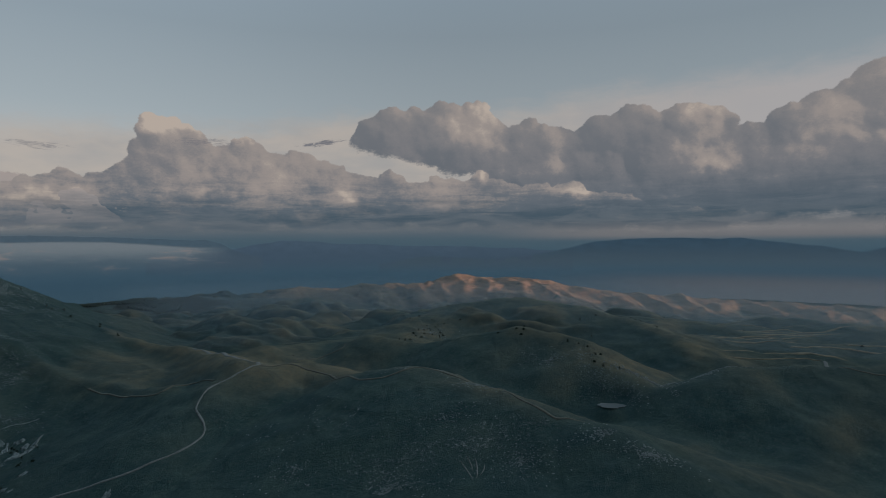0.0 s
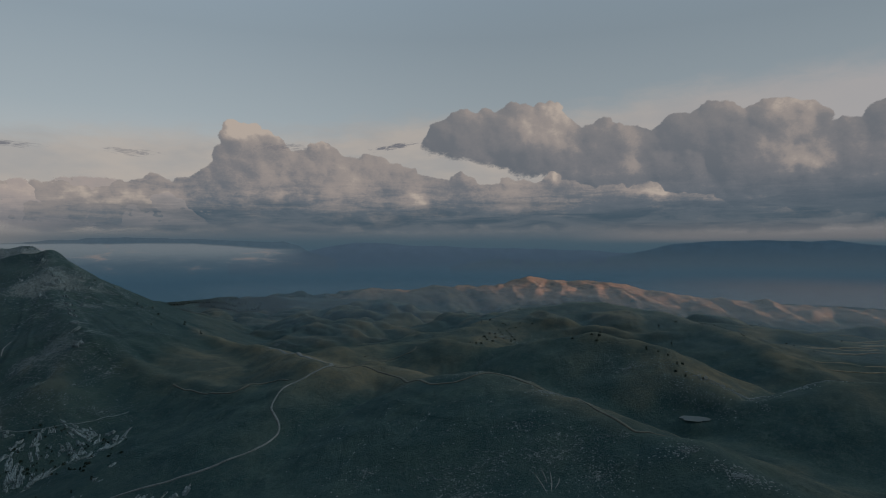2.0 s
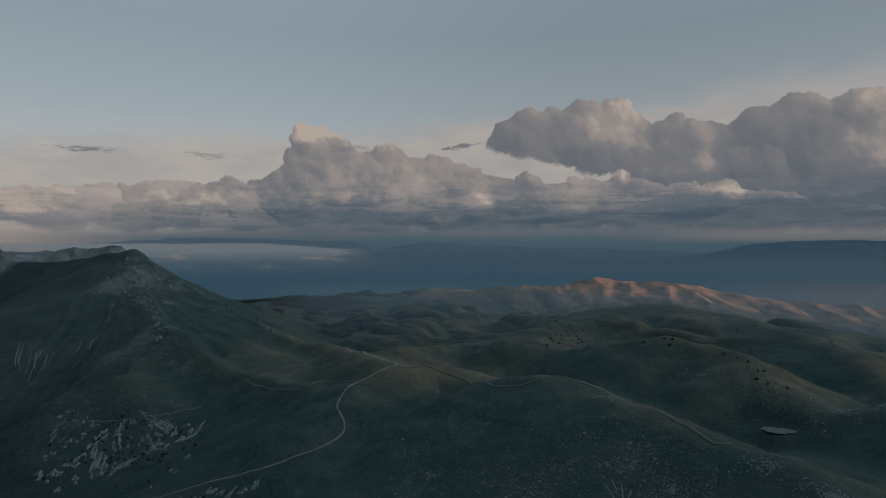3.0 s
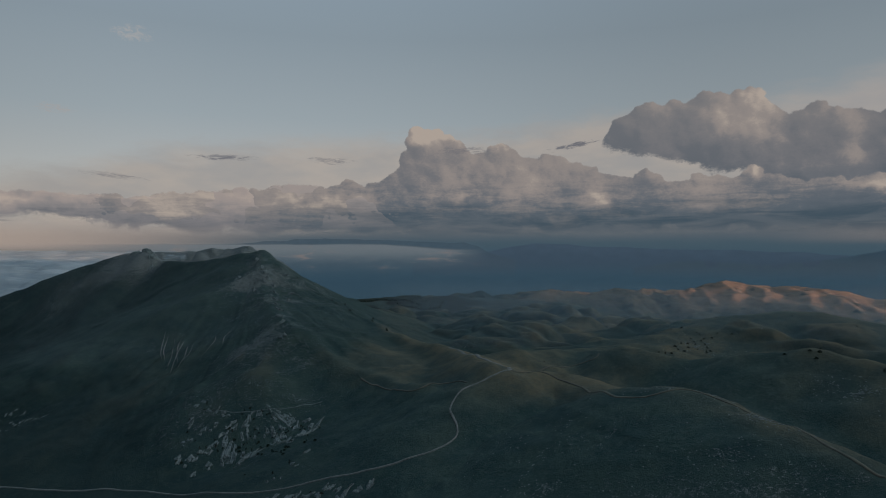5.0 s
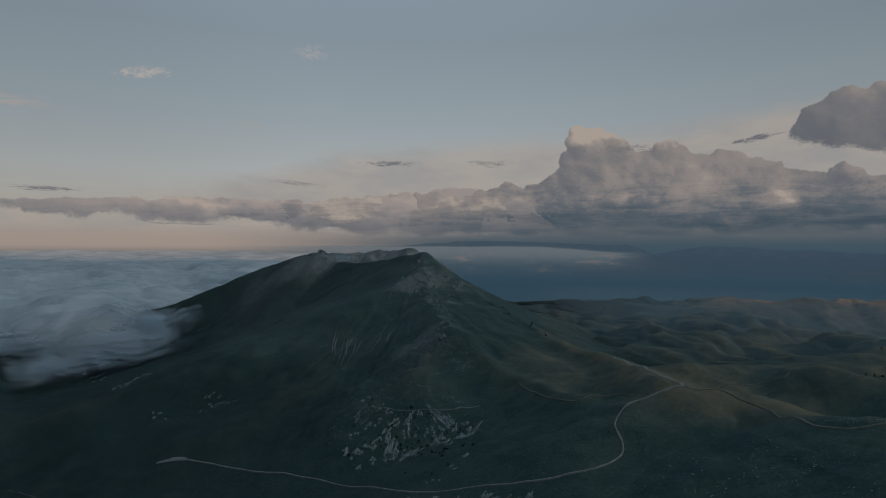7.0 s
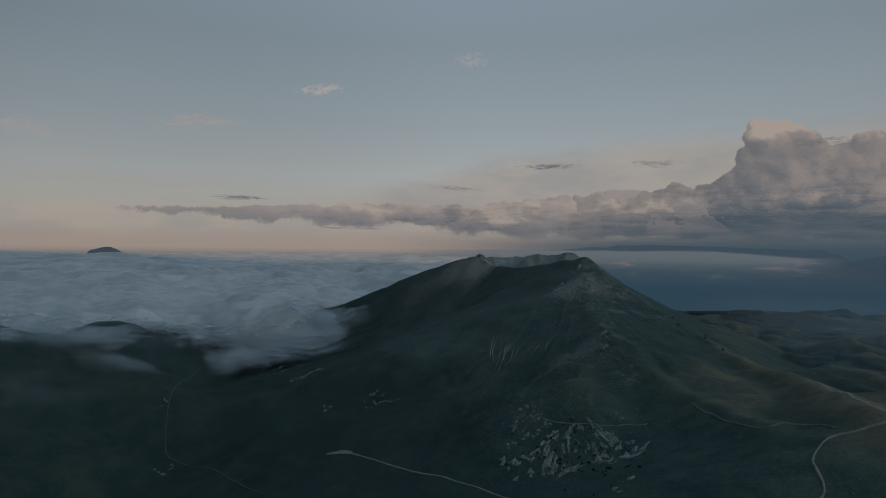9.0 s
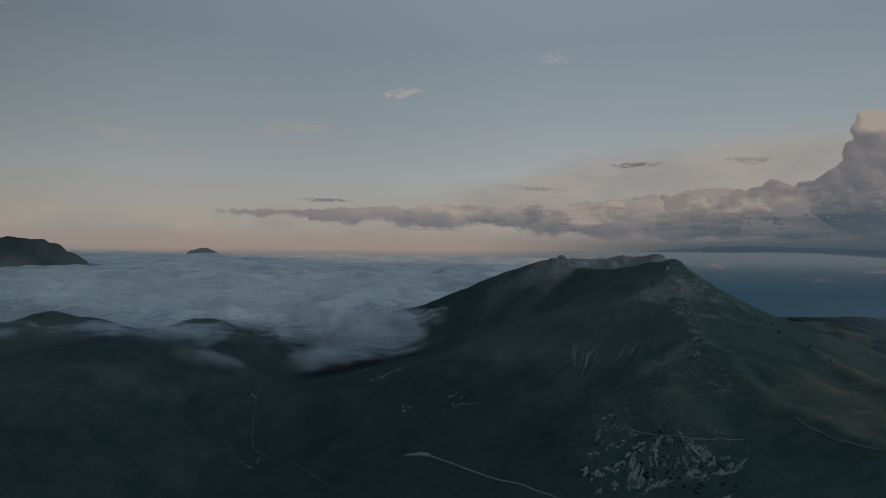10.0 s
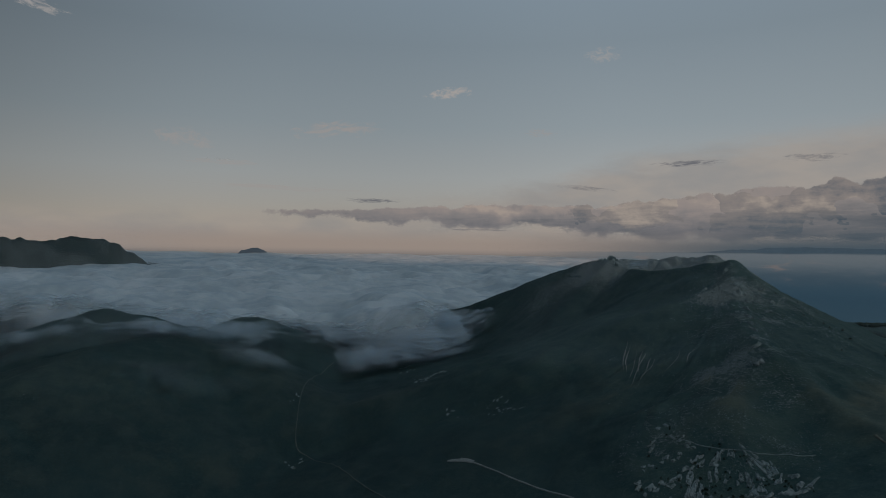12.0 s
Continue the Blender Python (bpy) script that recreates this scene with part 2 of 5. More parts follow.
def land(x, y):
    """Height of the ground."""
    x, y = np.asarray(x, float), np.asarray(y, float)
    d = np.hypot(x, y)
    wx = x + 14 * rough(x, y, 130, 3, 5)
    wy = y + 14 * rough(x, y, 130, 3, 9)
    far = step(y, 700, 1050) * step(x + 0.25 * y, -850, -450)
    base = -172 + 0.2 * np.clip(x + 200, -700, 0)
    base = base + far * (-150 - 14 * step(-x, 150, 450) - (30 + 70 * step(x, -420, -120) + 30 * step(x, 150, 500)) * step(d, 1050, 2150) - base)
    hill = rough(0.6 * wx + 0.25 * wy, wy - 0.2 * wx, 190, 2, 31, 0.5)
    rolls = 20 * hill + 34 * (np.abs(rough(0.55 * wx + 0.3 * wy, 0.95 * wy, 105, 2, 33, 0.4)) - 0.28)
    rolls = rolls * (1 - 0.5 * step(-x, 350, 600)) + 27 * (np.abs(rough(0.55 * wx + 0.2 * wy, 1.1 * wy, 58, 3, 35, 0.4)) - 0.3)
    rolls = rolls * (1 - 0.2 * step(x, 150, 500)) * (1 - 0.85 * step(d, 1600, 2100) * step(x, -650, -400)) - 22 * step(d, 1500, 2050) * step(x, -650, -300)
    base = base + far * rolls * (1 - 0.75 * np.exp(-((x - 560) / 220) ** 2 - ((y - 1010) / 230) ** 2))
    base = base - 330 * step(d, 2700, 3900)
    base = base - 10 * step(280 - np.hypot(x - 60, y - 100), 0, 260)
    base = base - 14 * np.exp(-((x - 150) ** 2 + (y - 545) ** 2) / 75 ** 2)
    k = 6.0
    total = np.exp((base + 200) / k)
    for slope, soft, ease, pts in RIDGES:
        h = crest(wx, wy, slope, soft, ease, pts)
        total += np.exp((np.maximum(h, -900) + 200) / k)
    yonder = (d > 1700) & (x > -900)
    if yonder.any():
        fx, fy, more = wx[yonder], wy[yonder], total[yonder]
        for slope, soft, ease, pts in SPURS:
            more = more + np.exp((np.maximum(crest(fx, fy, slope, soft, ease, pts), -900) + 200) / k)
        total[yonder] = more
    h = k * np.log(total) - 200
    h = h - 26 * step(d, 2000, 2250) * step(-x, 500, 760) * step(x + 0.35 * y, -550, -350)
    h = h + 9 * step(d, 1900, 2200) * step(x, -700, -350) * (np.abs(rough(0.9 * wx + 0.5 * wy, 0.45 * wy - 0.3 * wx, 62, 3, 43, 0.5)) - 0.3)
    crags = np.exp(-((x + 1640) / 420) ** 2 - ((y - 1660) / 420) ** 2) + step(-x, 2700, 3000)
    h = h + 13 * crags * (np.abs(rough(x, y, 85 + 0 * x, 4, 45, 0.55)) - 0.35)
    ero = 1 - np.abs(rough(wx, wy, 95, 4, 51))
    calm = 1 - 0.9 * np.exp(-((y - 388) / 45) ** 2) * step(-x, 190, 280)
    h = h + calm * (3.0 * (ero - 0.7) + 1.5 * rough(x, y, 60, 3, 3) + 0.7 * rough(x, y, 16, 3, 13))
    # rills that run down from the summit
    sx, sy = x + 764, y - 913
    away = np.hypot(sx, sy)
    turn = np.arctan2(sy, sx) * 420 + 0.05 * away
    rill = np.abs(rough(turn + 9 * rough(x, y, 60, 2, 61), 0.10 * away, 46, 4, 63, 0.6))
    h = h + 2.6 * (rill - 0.35) * (0.6 + 0.8 * wave(x, y, 130, 67)) * step(away, 40, 200) * (1 - step(away, 380, 640))
    h = h - 24 * np.exp(-((x - 95) / 75) ** 2 - ((y - 520) / 65) ** 2)
    pool = np.exp(-(((x - 155) ** 2 + (y - 561) ** 2) / 17 ** 2) ** 2)
    return h * (1 - pool) - 150.6 * pool


def height(x, y):
    return float(land(np.array([x]), np.array([y]))[0]) + LEVEL


def grid_mesh(name, x, y, z, attrs=(), wrap=False, keep=None):
    """A mesh over a grid of rows and columns; attrs: name -> value a vertex."""
    nr, nc = x.shape
    idx = np.arange(nr * nc).reshape(nr, nc)
    a = idx[:-1, :-1].ravel(), idx[:-1, 1:].ravel(), idx[1:, 1:].ravel(), idx[1:, :-1].ravel()
    quads = np.stack(a, 1)
    if wrap:
        quads = np.concatenate([quads, np.stack([idx[:-1, -1], idx[:-1, 0], idx[1:, 0], idx[1:, -1]], 1)])
    if keep is not None:
        quads = quads[keep.ravel()[quads].any(axis=1)]
    co = np.stack([x, y, z], -1).astype(np.float32).reshape(-1, 3)
    used = np.unique(quads) if keep is not None else np.arange(len(co))
    if keep is not None:
        fresh = np.zeros(len(co), np.int64)
        fresh[used] = np.arange(len(used))
        quads, co = fresh[quads], co[used]
    me = bpy.data.meshes.new(name)
    me.vertices.add(len(co))
    me.vertices.foreach_set("co", co.ravel())
    me.loops.add(quads.size)
    me.loops.foreach_set("vertex_index", quads.astype(np.int32).ravel())
    me.polygons.add(len(quads))
    me.polygons.foreach_set("loop_start", np.arange(0, quads.size, 4, dtype=np.int32))
    me.update(calc_edges=True)
    me.polygons.foreach_set("use_smooth", np.ones(len(quads), bool))
    for key, val in dict(attrs).items():
        me.attributes.new(key, "FLOAT", "POINT").data.foreach_set("value", np.ascontiguousarray(val, dtype=np.float32).ravel()[used])
    return me


def material(name):
    m = bpy.data.materials.new(name)
    m.use_nodes = True
    return m, Nodes(m.node_tree)


def finish(n, shader):
    o = n.add("ShaderNodeOutputMaterial")
    n.put(o.inputs[0], shader)


def principled(n, colour, rough_=0.9, spec=0.2, normal=None, metal=0.0):
    b = n.add("ShaderNodeBsdfPrincipled")
    n.put(b.inputs["Base Color"], colour), n.put(b.inputs["Roughness"], rough_)
    n.put(b.inputs["Specular IOR Level"], spec), n.put(b.inputs["Metallic"], metal)
    if normal is not None:
        n.put(b.inputs["Normal"], normal)
    return b.outputs[0]


def bump(n, heightv, strength=0.5, dist=1.0, normal=None):
    b = n.add("ShaderNodeBump")
    b.inputs["Strength"].default_value, b.inputs["Distance"].default_value = strength, dist
    n.put(b.inputs["Height"], heightv)
    if normal is not None:
        n.put(b.inputs["Normal"], normal)
    return b.outputs[0]


def blur(f, sigma):
    """Gaussian blur of a grid, sigma in cells."""
    k = np.arange(-int(3 * sigma) - 1, int(3 * sigma) + 2)
    g = np.exp(-k * k / (2.0 * sigma * sigma))
    g /= g.sum()
    pad = len(k) // 2
    f = np.pad(f, pad, mode="edge")
    f = np.apply_along_axis(lambda r: np.convolve(r, g, "same"), 0, f)
    f = np.apply_along_axis(lambda r: np.convolve(r, g, "same"), 1, f)
    return f[pad:-pad, pad:-pad]


# ---- ground ----
def ground_material():
    m, n = material("upland_turf")
    p = n.add("ShaderNodeTexCoord").outputs["Object"]
    big = n.noise(p, 0.006, 4, 0.55)
    mid = n.noise(p, 0.035, 5, 0.6)
    fine = n.noise(p, 0.35, 7, 0.74)
    tuft = n.noise(p, 1.4, 3, 0.6)
    green = n.mix(n.span(mid, 0.35, 0.68), (0.031, 0.069, 0.073), (0.052, 0.094, 0.087))
    # painted shade: turf darkened in the left valley and on the mountain
    shade_tint = n.math("MULTIPLY", n.attr("shade_tint"), n.span(n.plus(n.mul(mid, 0.5), n.mul(big, 0.5)), 0.3, 0.55, 0.6, 1.0), clamp=True)
    green = n.mix(shade_tint, green, n.mix(n.span(mid, 0.35, 0.68), (0.012, 0.030, 0.034), (0.025, 0.048, 0.049)))
    # dry grass, plus the paleness painted on slopes facing right
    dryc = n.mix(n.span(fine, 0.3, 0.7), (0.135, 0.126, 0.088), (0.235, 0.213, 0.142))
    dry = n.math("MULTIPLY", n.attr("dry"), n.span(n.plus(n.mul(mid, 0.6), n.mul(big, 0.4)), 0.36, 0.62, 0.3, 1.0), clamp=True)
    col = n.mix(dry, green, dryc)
    grit = n.noise(p, 0.8, 5, 0.8)
    streak = n.noise(p, 0.22, 6, 0.78)
    col = n.mix(n.mul(n.span(fine, 0.42, 0.60), 0.45), col, (0.022, 0.052, 0.058))
    col = n.mix(n.mul(n.span(streak, 0.50, 0.68), n.less(0.32, n.mul(shade_tint, 0.22))), col, (0.115, 0.15, 0.135))
    col = n.mix(n.mul(n.span(grit, 0.52, 0.70), n.less(0.26, n.mul(shade_tint, 0.14))), col, (0.10, 0.14, 0.14))
    col = n.mix(n.mul(n.span(grit, 0.47, 0.34), 0.4), col, (0.020, 0.042, 0.045))
    stone = n.span(n.plus(n.plus(n.mul(fine, 0.6), n.mul(grit, 0.4)), n.mul(n.attr("rocky"), 0.40)), 0.74, 0.86)
    stone2 = n.mul(stone, n.span(tuft, 0.32, 0.6))
    col = n.mix(stone2, col, n.mix(n.span(tuft, 0.4, 0.7), (0.12, 0.15, 0.16), (0.24, 0.285, 0.30)))
    bare = n.mul(n.attr("bare"), n.span(mid, 0.25, 0.5))
    col = n.mix(bare, col, n.mix(n.span(fine, 0.3, 0.7), (0.20, 0.152, 0.116), (0.30, 0.225, 0.17)))
    wood = n.math("MULTIPLY", n.attr("wood"), n.span(fine, 0.25, 0.42), clamp=True)
    col = n.mix(wood, col, (0.010, 0.016, 0.014))
    nb = bump(n, n.plus(n.mul(fine, 2.6), n.mul(tuft, 0.5)), 0.6, 1.6)
    finish(n, principled(n, col, 0.95, 0.1, nb))
    return m


def ground():
    fine = np.arange(-44.0, 106.0, 0.125)
    rest = np.arange(106.0, 316.0, 2.0)
    az = np.radians(np.concatenate([fine, rest]))
    d = np.concatenate([[1.0, 30, 60, 90, 120], np.geomspace(150, 900, 330), np.geomspace(904, 2900, 330)[0:], np.geomspace(2930, 4850, 40)])
    D, A = np.meshgrid(d, az, indexing="ij")
    x, y = -D * np.sin(A), D * np.cos(A)
    z = land(x, y)
    slope = np.hypot(np.gradient(z, axis=0) / np.gradient(D, axis=0), np.gradient(z, axis=1) / np.maximum(D * np.gradient(A, axis=1), 1))
    dry, rocky, wood, bare = cover(x, y, z, slope)
    # thin dry turf on the crests, darker grass in the hollows
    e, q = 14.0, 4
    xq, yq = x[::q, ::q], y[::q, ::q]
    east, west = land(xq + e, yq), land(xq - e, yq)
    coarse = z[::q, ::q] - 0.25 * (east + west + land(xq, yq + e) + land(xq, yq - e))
    # light painted into the turf: slopes facing right paler, facing left darker
    lit_side = np.repeat(np.repeat(blur((west - east) / (2 * e), 0.8), q, 0), q, 1)[:z.shape[0], :z.shape[1]]
    lit_side = blur(np.pad(lit_side, ((0, z.shape[0] - lit_side.shape[0]), (0, z.shape[1] - lit_side.shape[1])), mode="edge"), 2.0)
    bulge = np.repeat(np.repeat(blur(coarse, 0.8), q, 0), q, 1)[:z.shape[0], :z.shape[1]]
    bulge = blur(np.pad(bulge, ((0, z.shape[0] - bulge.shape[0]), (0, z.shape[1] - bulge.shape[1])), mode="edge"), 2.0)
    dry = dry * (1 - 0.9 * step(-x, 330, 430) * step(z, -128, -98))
    # far turf is painted paler to make up for missing haze
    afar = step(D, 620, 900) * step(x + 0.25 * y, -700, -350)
    dry = np.clip(dry + 0.2 * afar + (0.04 + 0.55 * afar) * step(bulge, 0.15, 1.0) - 0.3 * step(-bulge, 0.15, 1.1) + 0.5 * step(lit_side, 0.04, 0.3) * step(D + 0.5 * x, 430, 560) * step(x, -330, -200) - 0.25 * step(-lit_side, 0.02, 0.25) - step(-x, 350, 450) * step(z, -128, -98), 0, 1)
    # the last attribute is the painted shade, strongest low and to the left
    me = grid_mesh("ground", x, y, z + LEVEL, {"dry": dry, "rocky": rocky, "wood": wood, "bare": bare, "shade_tint": np.clip(np.maximum(step(-x + 0.25 * y + 90 * rough(x, y, 180, 3, 83), 120, 850) * step(-z + 18 * rough(x, y, 90, 3, 89), 135, 205), 0.36 * step(-x + 60 * rough(x, y, 150, 3, 85), 250, 480) + 0.6 * step(-x, 850, 1150)), 0, 1)}, wrap=True)
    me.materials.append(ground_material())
    return tagged(new("ground", me), "rolling upland pasture of dark grass with limestone", "ground", kind="structure")


def blob(x, y, cx, cy, r):
    return np.exp(-((x - cx) ** 2 + (y - cy) ** 2) / (r * r))


def cover(x, y, z, slope):
    """Where the grass is dry, the limestone shows, the far wood stands."""
    dry = 0.02 + 0.07 * rough(x, y, 200, 3, 71)
    for cx, cy, r, k in ((-165, 640, 95, 1.0), (-135, 600, 45, 0.9), (-300, 690, 120, 0.45), (-60, 590, 80, 0.6), (45, 470, 40, 0.8), (75, 450, 40, 0.8), (180, 640, 90, 0.7), (60, 900, 180, 0.4), (-330, 640, 100, 0.42), (-400, 730, 110, 0.3), (-215, 600, 60, 0.5), (-90, 560, 45, 0.8), (-760, 900, 160, -0.6), (-1000, 980, 160, -0.6), (-1640, 1660, 400, -0.9), (-500, 640, 120, -0.4), (-600, 780, 230, -0.5)):
        dry = dry + k * blob(x, y, cx, cy, r)
    rocky = 0.45 * step(-x, 2600, 2900) + 0.30 * step(slope, 0.25, 0.6) + 0.25 * rough(x, y, 120, 3, 77)
    for cx, cy, r, k in ((-620, 800, 150, 0.25), (-530, 690, 90, 0.16), (-480, 600, 90, 0.24), (-430, 545, 80, 0.22), (95, 385, 35, 0.4), (170, 575, 60, 0.4), (0, 400, 60, 0.2), (-60, 350, 30, 0.25), (-700, 860, 90, 0.1), (-1640, 1660, 420, 0.9), (-1080, 950, 90, 0.6), (-540, 640, 60, 0.25)):
        rocky = rocky + k * blob(x, y, cx, cy, r)
    # dark wood colour is also painted on the far peaks to dim them
    wood = 2.2 * np.exp(-((x + 880) / 230) ** 2 - ((y - 1770) / 300) ** 2) * step(rough(x, y, 160, 3, 87), -0.5, 0.1) + 0.6 * step(-x, 2600, 2900)
    # pale ground is cut left and low, painting those slopes as unlit
    bare = step(x, -800, -500) * step(np.hypot(x, y) + 120 * rough(x, y, 300, 3, 79), 1950, 2250) * step(x, -900, -500) * (1 - step(np.hypot(x, y), 3000, 3600)) * (1 - 0.3 * step(x, 350, 900)) * (1 - 0.65 * step(-x, 20, 130) * step(x, -480, -420)) * step(z + 0.055 * np.clip(x, 0, 1400) + 20 * rough(x, y, 120, 3, 81), -236, -186)
    return np.clip(dry, 0, 1), np.clip(rocky, 0, 1), np.clip(wood, 0, 1), np.clip(bare, 0, 1)


ground()

# ---- clouds, haze and far mountains: glowing backdrops more than four kilometres off, light and haze painted in ----
def glow_material(name, colour_of):
    """A backdrop's material: colour_of(nodes) gives colour and opacity."""
    m, n = material(name)
    col, alpha = colour_of(n)
    em = n.add("ShaderNodeEmission")
    n.put(em.inputs[0], col)
    tr = n.add("ShaderNodeBsdfTransparent")
    mx = n.add("ShaderNodeMixShader")
    n.put(mx.inputs[0], alpha), n.put(mx.inputs[1], tr.outputs[0]), n.put(mx.inputs[2], em.outputs[0])
    finish(n, mx.outputs[0])
    m.cycles.emission_sampling = "NONE"
    return m


def arc(name, reach, az0, az1, low, high, mat, label, category="cloud", relief=0.0, kind="structure", nu=240, nv=40):
    """A sheet of cloud on an arc round the place, between the elevations low(az) and high(az), in degrees."""
    az = np.linspace(az0, az1, nu)
    lo = np.array([low(a) if callable(low) else low for a in az])
    hi = np.array([high(a) if callable(high) else high for a in az])
    v = np.linspace(0, 1, nv)[:, None]
    el = lo[None, :] + (hi - lo)[None, :] * v
    A = np.broadcast_to(az[None, :], el.shape)
    R = reach + relief * rough(A * 40, el * 40, 90, 3, 7)
    x, y = -R * np.sin(np.radians(A)), R * np.cos(np.radians(A))
    z = LEVEL + R * np.tan(np.radians(el))
    me = grid_mesh(name, x, y, z, {"az": A, "el": el})
    me.materials.append(mat)
    return tagged(new(name, me), label, category, kind=kind)


def profile(pts):
    xs, ys = zip(*sorted(pts))
    return lambda a: float(np.interp(a, xs, ys))


U0, UW, VW = -50.0, 160.0, 20.0


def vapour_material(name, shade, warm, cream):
    """Distant cloud: a glowing backdrop with evening light and shade painted into its emission, warm on the shoulders
    turned right, dissolving at its edges.
    """
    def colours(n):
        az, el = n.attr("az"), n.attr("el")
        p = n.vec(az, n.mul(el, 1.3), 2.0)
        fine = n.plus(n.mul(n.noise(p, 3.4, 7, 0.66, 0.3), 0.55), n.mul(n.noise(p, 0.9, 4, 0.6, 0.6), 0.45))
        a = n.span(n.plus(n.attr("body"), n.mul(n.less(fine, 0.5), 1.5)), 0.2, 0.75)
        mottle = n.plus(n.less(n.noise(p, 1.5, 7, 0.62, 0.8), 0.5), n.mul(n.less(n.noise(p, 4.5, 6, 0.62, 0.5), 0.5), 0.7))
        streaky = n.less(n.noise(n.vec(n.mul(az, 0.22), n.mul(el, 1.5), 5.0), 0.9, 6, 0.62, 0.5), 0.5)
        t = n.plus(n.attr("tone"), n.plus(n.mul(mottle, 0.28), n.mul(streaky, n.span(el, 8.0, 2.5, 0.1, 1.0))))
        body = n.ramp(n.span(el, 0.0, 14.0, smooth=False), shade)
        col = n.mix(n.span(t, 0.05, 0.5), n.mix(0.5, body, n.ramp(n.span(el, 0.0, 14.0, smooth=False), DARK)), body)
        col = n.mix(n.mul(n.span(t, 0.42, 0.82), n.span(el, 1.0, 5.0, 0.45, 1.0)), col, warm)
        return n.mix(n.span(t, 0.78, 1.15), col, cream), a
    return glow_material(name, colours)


DARK = [(0.0, (0.040, 0.068, 0.094)), (0.3, (0.060, 0.084, 0.108)), (0.7, (0.100, 0.118, 0.140)), (1.0, (0.120, 0.136, 0.156))]
GREY = [(0.0, (0.066, 0.094, 0.122)), (0.22, (0.104, 0.124, 0.148)), (0.5, (0.172, 0.168, 0.177)), (1.0, (0.212, 0.198, 0.196))]
MAUVE = [(0.0, (0.10, 0.115, 0.14)), (0.18, (0.22, 0.205, 0.208)), (0.34, (0.30, 0.265, 0.25)), (1.0, (0.32, 0.28, 0.26))]


def cumulus(name, reach, az0, az1, top, base, label, seed, big=(1.0, 2.6), count=160, lumps=(), tones=(), warm=(0.285, 0.245, 0.226), cream=(0.43, 0.355, 0.30), relief=0.6, base_fade=1.6, cell=0.07, stretch=1.0, ends=True, edge=1.5, shade=None, mean=0.4, punch=0.7):
    """A cloud built of heaped billows between the elevations base(az) and top(az), in degrees; lumps: (az, el, radius)
    of its chief heads; tones: (az, el, half width, half height, how much more light) of the bright and dull parts
    painted into its glow.
    """
    rng = np.random.default_rng(seed)
    ft, fb = profile(top), profile(base)
    el0, el1 = min(b for _, b in base) - 1.0, max(t for _, t in top) + 1.2
    az, el = np.arange(az0, az1, cell), np.arange(el0, el1, cell)
    A, E = np.meshgrid(az, el)
    H = np.zeros(A.shape)

    def heap(a, e, r, lift):
        i0, i1 = max(int((a - stretch * r - az0) / cell), 0), min(int((a + stretch * r - az0) / cell) + 2, len(az))
        j0, j1 = max(int((e - r - el0) / cell), 0), min(int((e + r - el0) / cell) + 2, len(el))
        if i1 <= i0 or j1 <= j0:
            return
        d2 = ((A[j0:j1, i0:i1] - a) / stretch) ** 2 + (1.15 * (E[j0:j1, i0:i1] - e)) ** 2
        h = np.sqrt(np.maximum(r * r - d2, 0))
        H[j0:j1, i0:i1] = np.maximum(H[j0:j1, i0:i1], np.where(h > 0, h + lift, 0))

    heads = [(a, e, r, 0.3) for a, e, r in lumps]
    for _ in range(count):
        a = rng.uniform(az0, az1)
        t, b = ft(a), fb(a)
        if t - b < 0.3:
            continue
        r = min(rng.uniform(*big), 0.55 * (t - b) + 0.15)
        e = rng.uniform(b, max(t - 0.85 * r, b + 0.05))
        heads.append((a, e, r, 0.9 * (1 - (e - b) / (t - b + 0.1))))
    for a, e, r, lift in heads:
        heap(a, e, r, lift)
        for _ in range(9):
            w_, r2 = rng.uniform(0, 2 * math.pi), r * rng.uniform(0.25, 0.5)
            a2, e2 = a + 0.8 * stretch * r * math.cos(w_), e + 0.7 * r * math.sin(w_)
            if e2 + 0.8 * r2 < ft(a2) + 0.3 and e2 > fb(a2):
                heap(a2, e2, r2, lift + 0.55 * r)
                for _ in range(8):
                    w2, r3 = rng.uniform(0, 2 * math.pi), r2 * rng.uniform(0.25, 0.5)
                    heap(a2 + 0.8 * r2 * math.cos(w2), e2 + 0.75 * r2 * math.sin(w2), r3, lift + 0.55 * r + 0.5 * r2)
    low = np.array([fb(a) for a in az])[None, :]
    roof = np.array([ft(a) for a in az])[None, :]
    H = np.maximum(H, 0.7 * step(roof - 0.5 - E, 0.0, 1.2) * step(E - low, -0.8, 0.2))
    body = blur((H > 0.02).astype(float), edge)
    H = 0.5 * blur(H, 0.9) + 0.5 * blur(H, 3.4)
    H = H + 0.16 * rough(A * 10, E * 12, 22, 4, seed) * np.clip(H, 0, 1)
    body = body * step(E - low + 0.5 * rough(A * 10, E * 10, 30, 3, seed + 4), -0.3, base_fade)
    body = body * step(A, az0, az0 + (3.0 if az0 > -40 else 0.5)) * (1 - step(A, az1 - 3.0, az1)) if ends else body
    # light painted by slope: how far each billow turns right and up, for the great heads and for the small ones
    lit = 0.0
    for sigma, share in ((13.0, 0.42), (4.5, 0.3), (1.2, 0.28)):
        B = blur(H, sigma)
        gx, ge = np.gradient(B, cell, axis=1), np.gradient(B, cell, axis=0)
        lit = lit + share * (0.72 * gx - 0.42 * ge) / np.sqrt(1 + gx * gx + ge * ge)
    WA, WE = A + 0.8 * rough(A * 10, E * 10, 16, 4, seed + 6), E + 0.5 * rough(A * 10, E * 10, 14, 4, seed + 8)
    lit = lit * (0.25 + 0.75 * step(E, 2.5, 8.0))
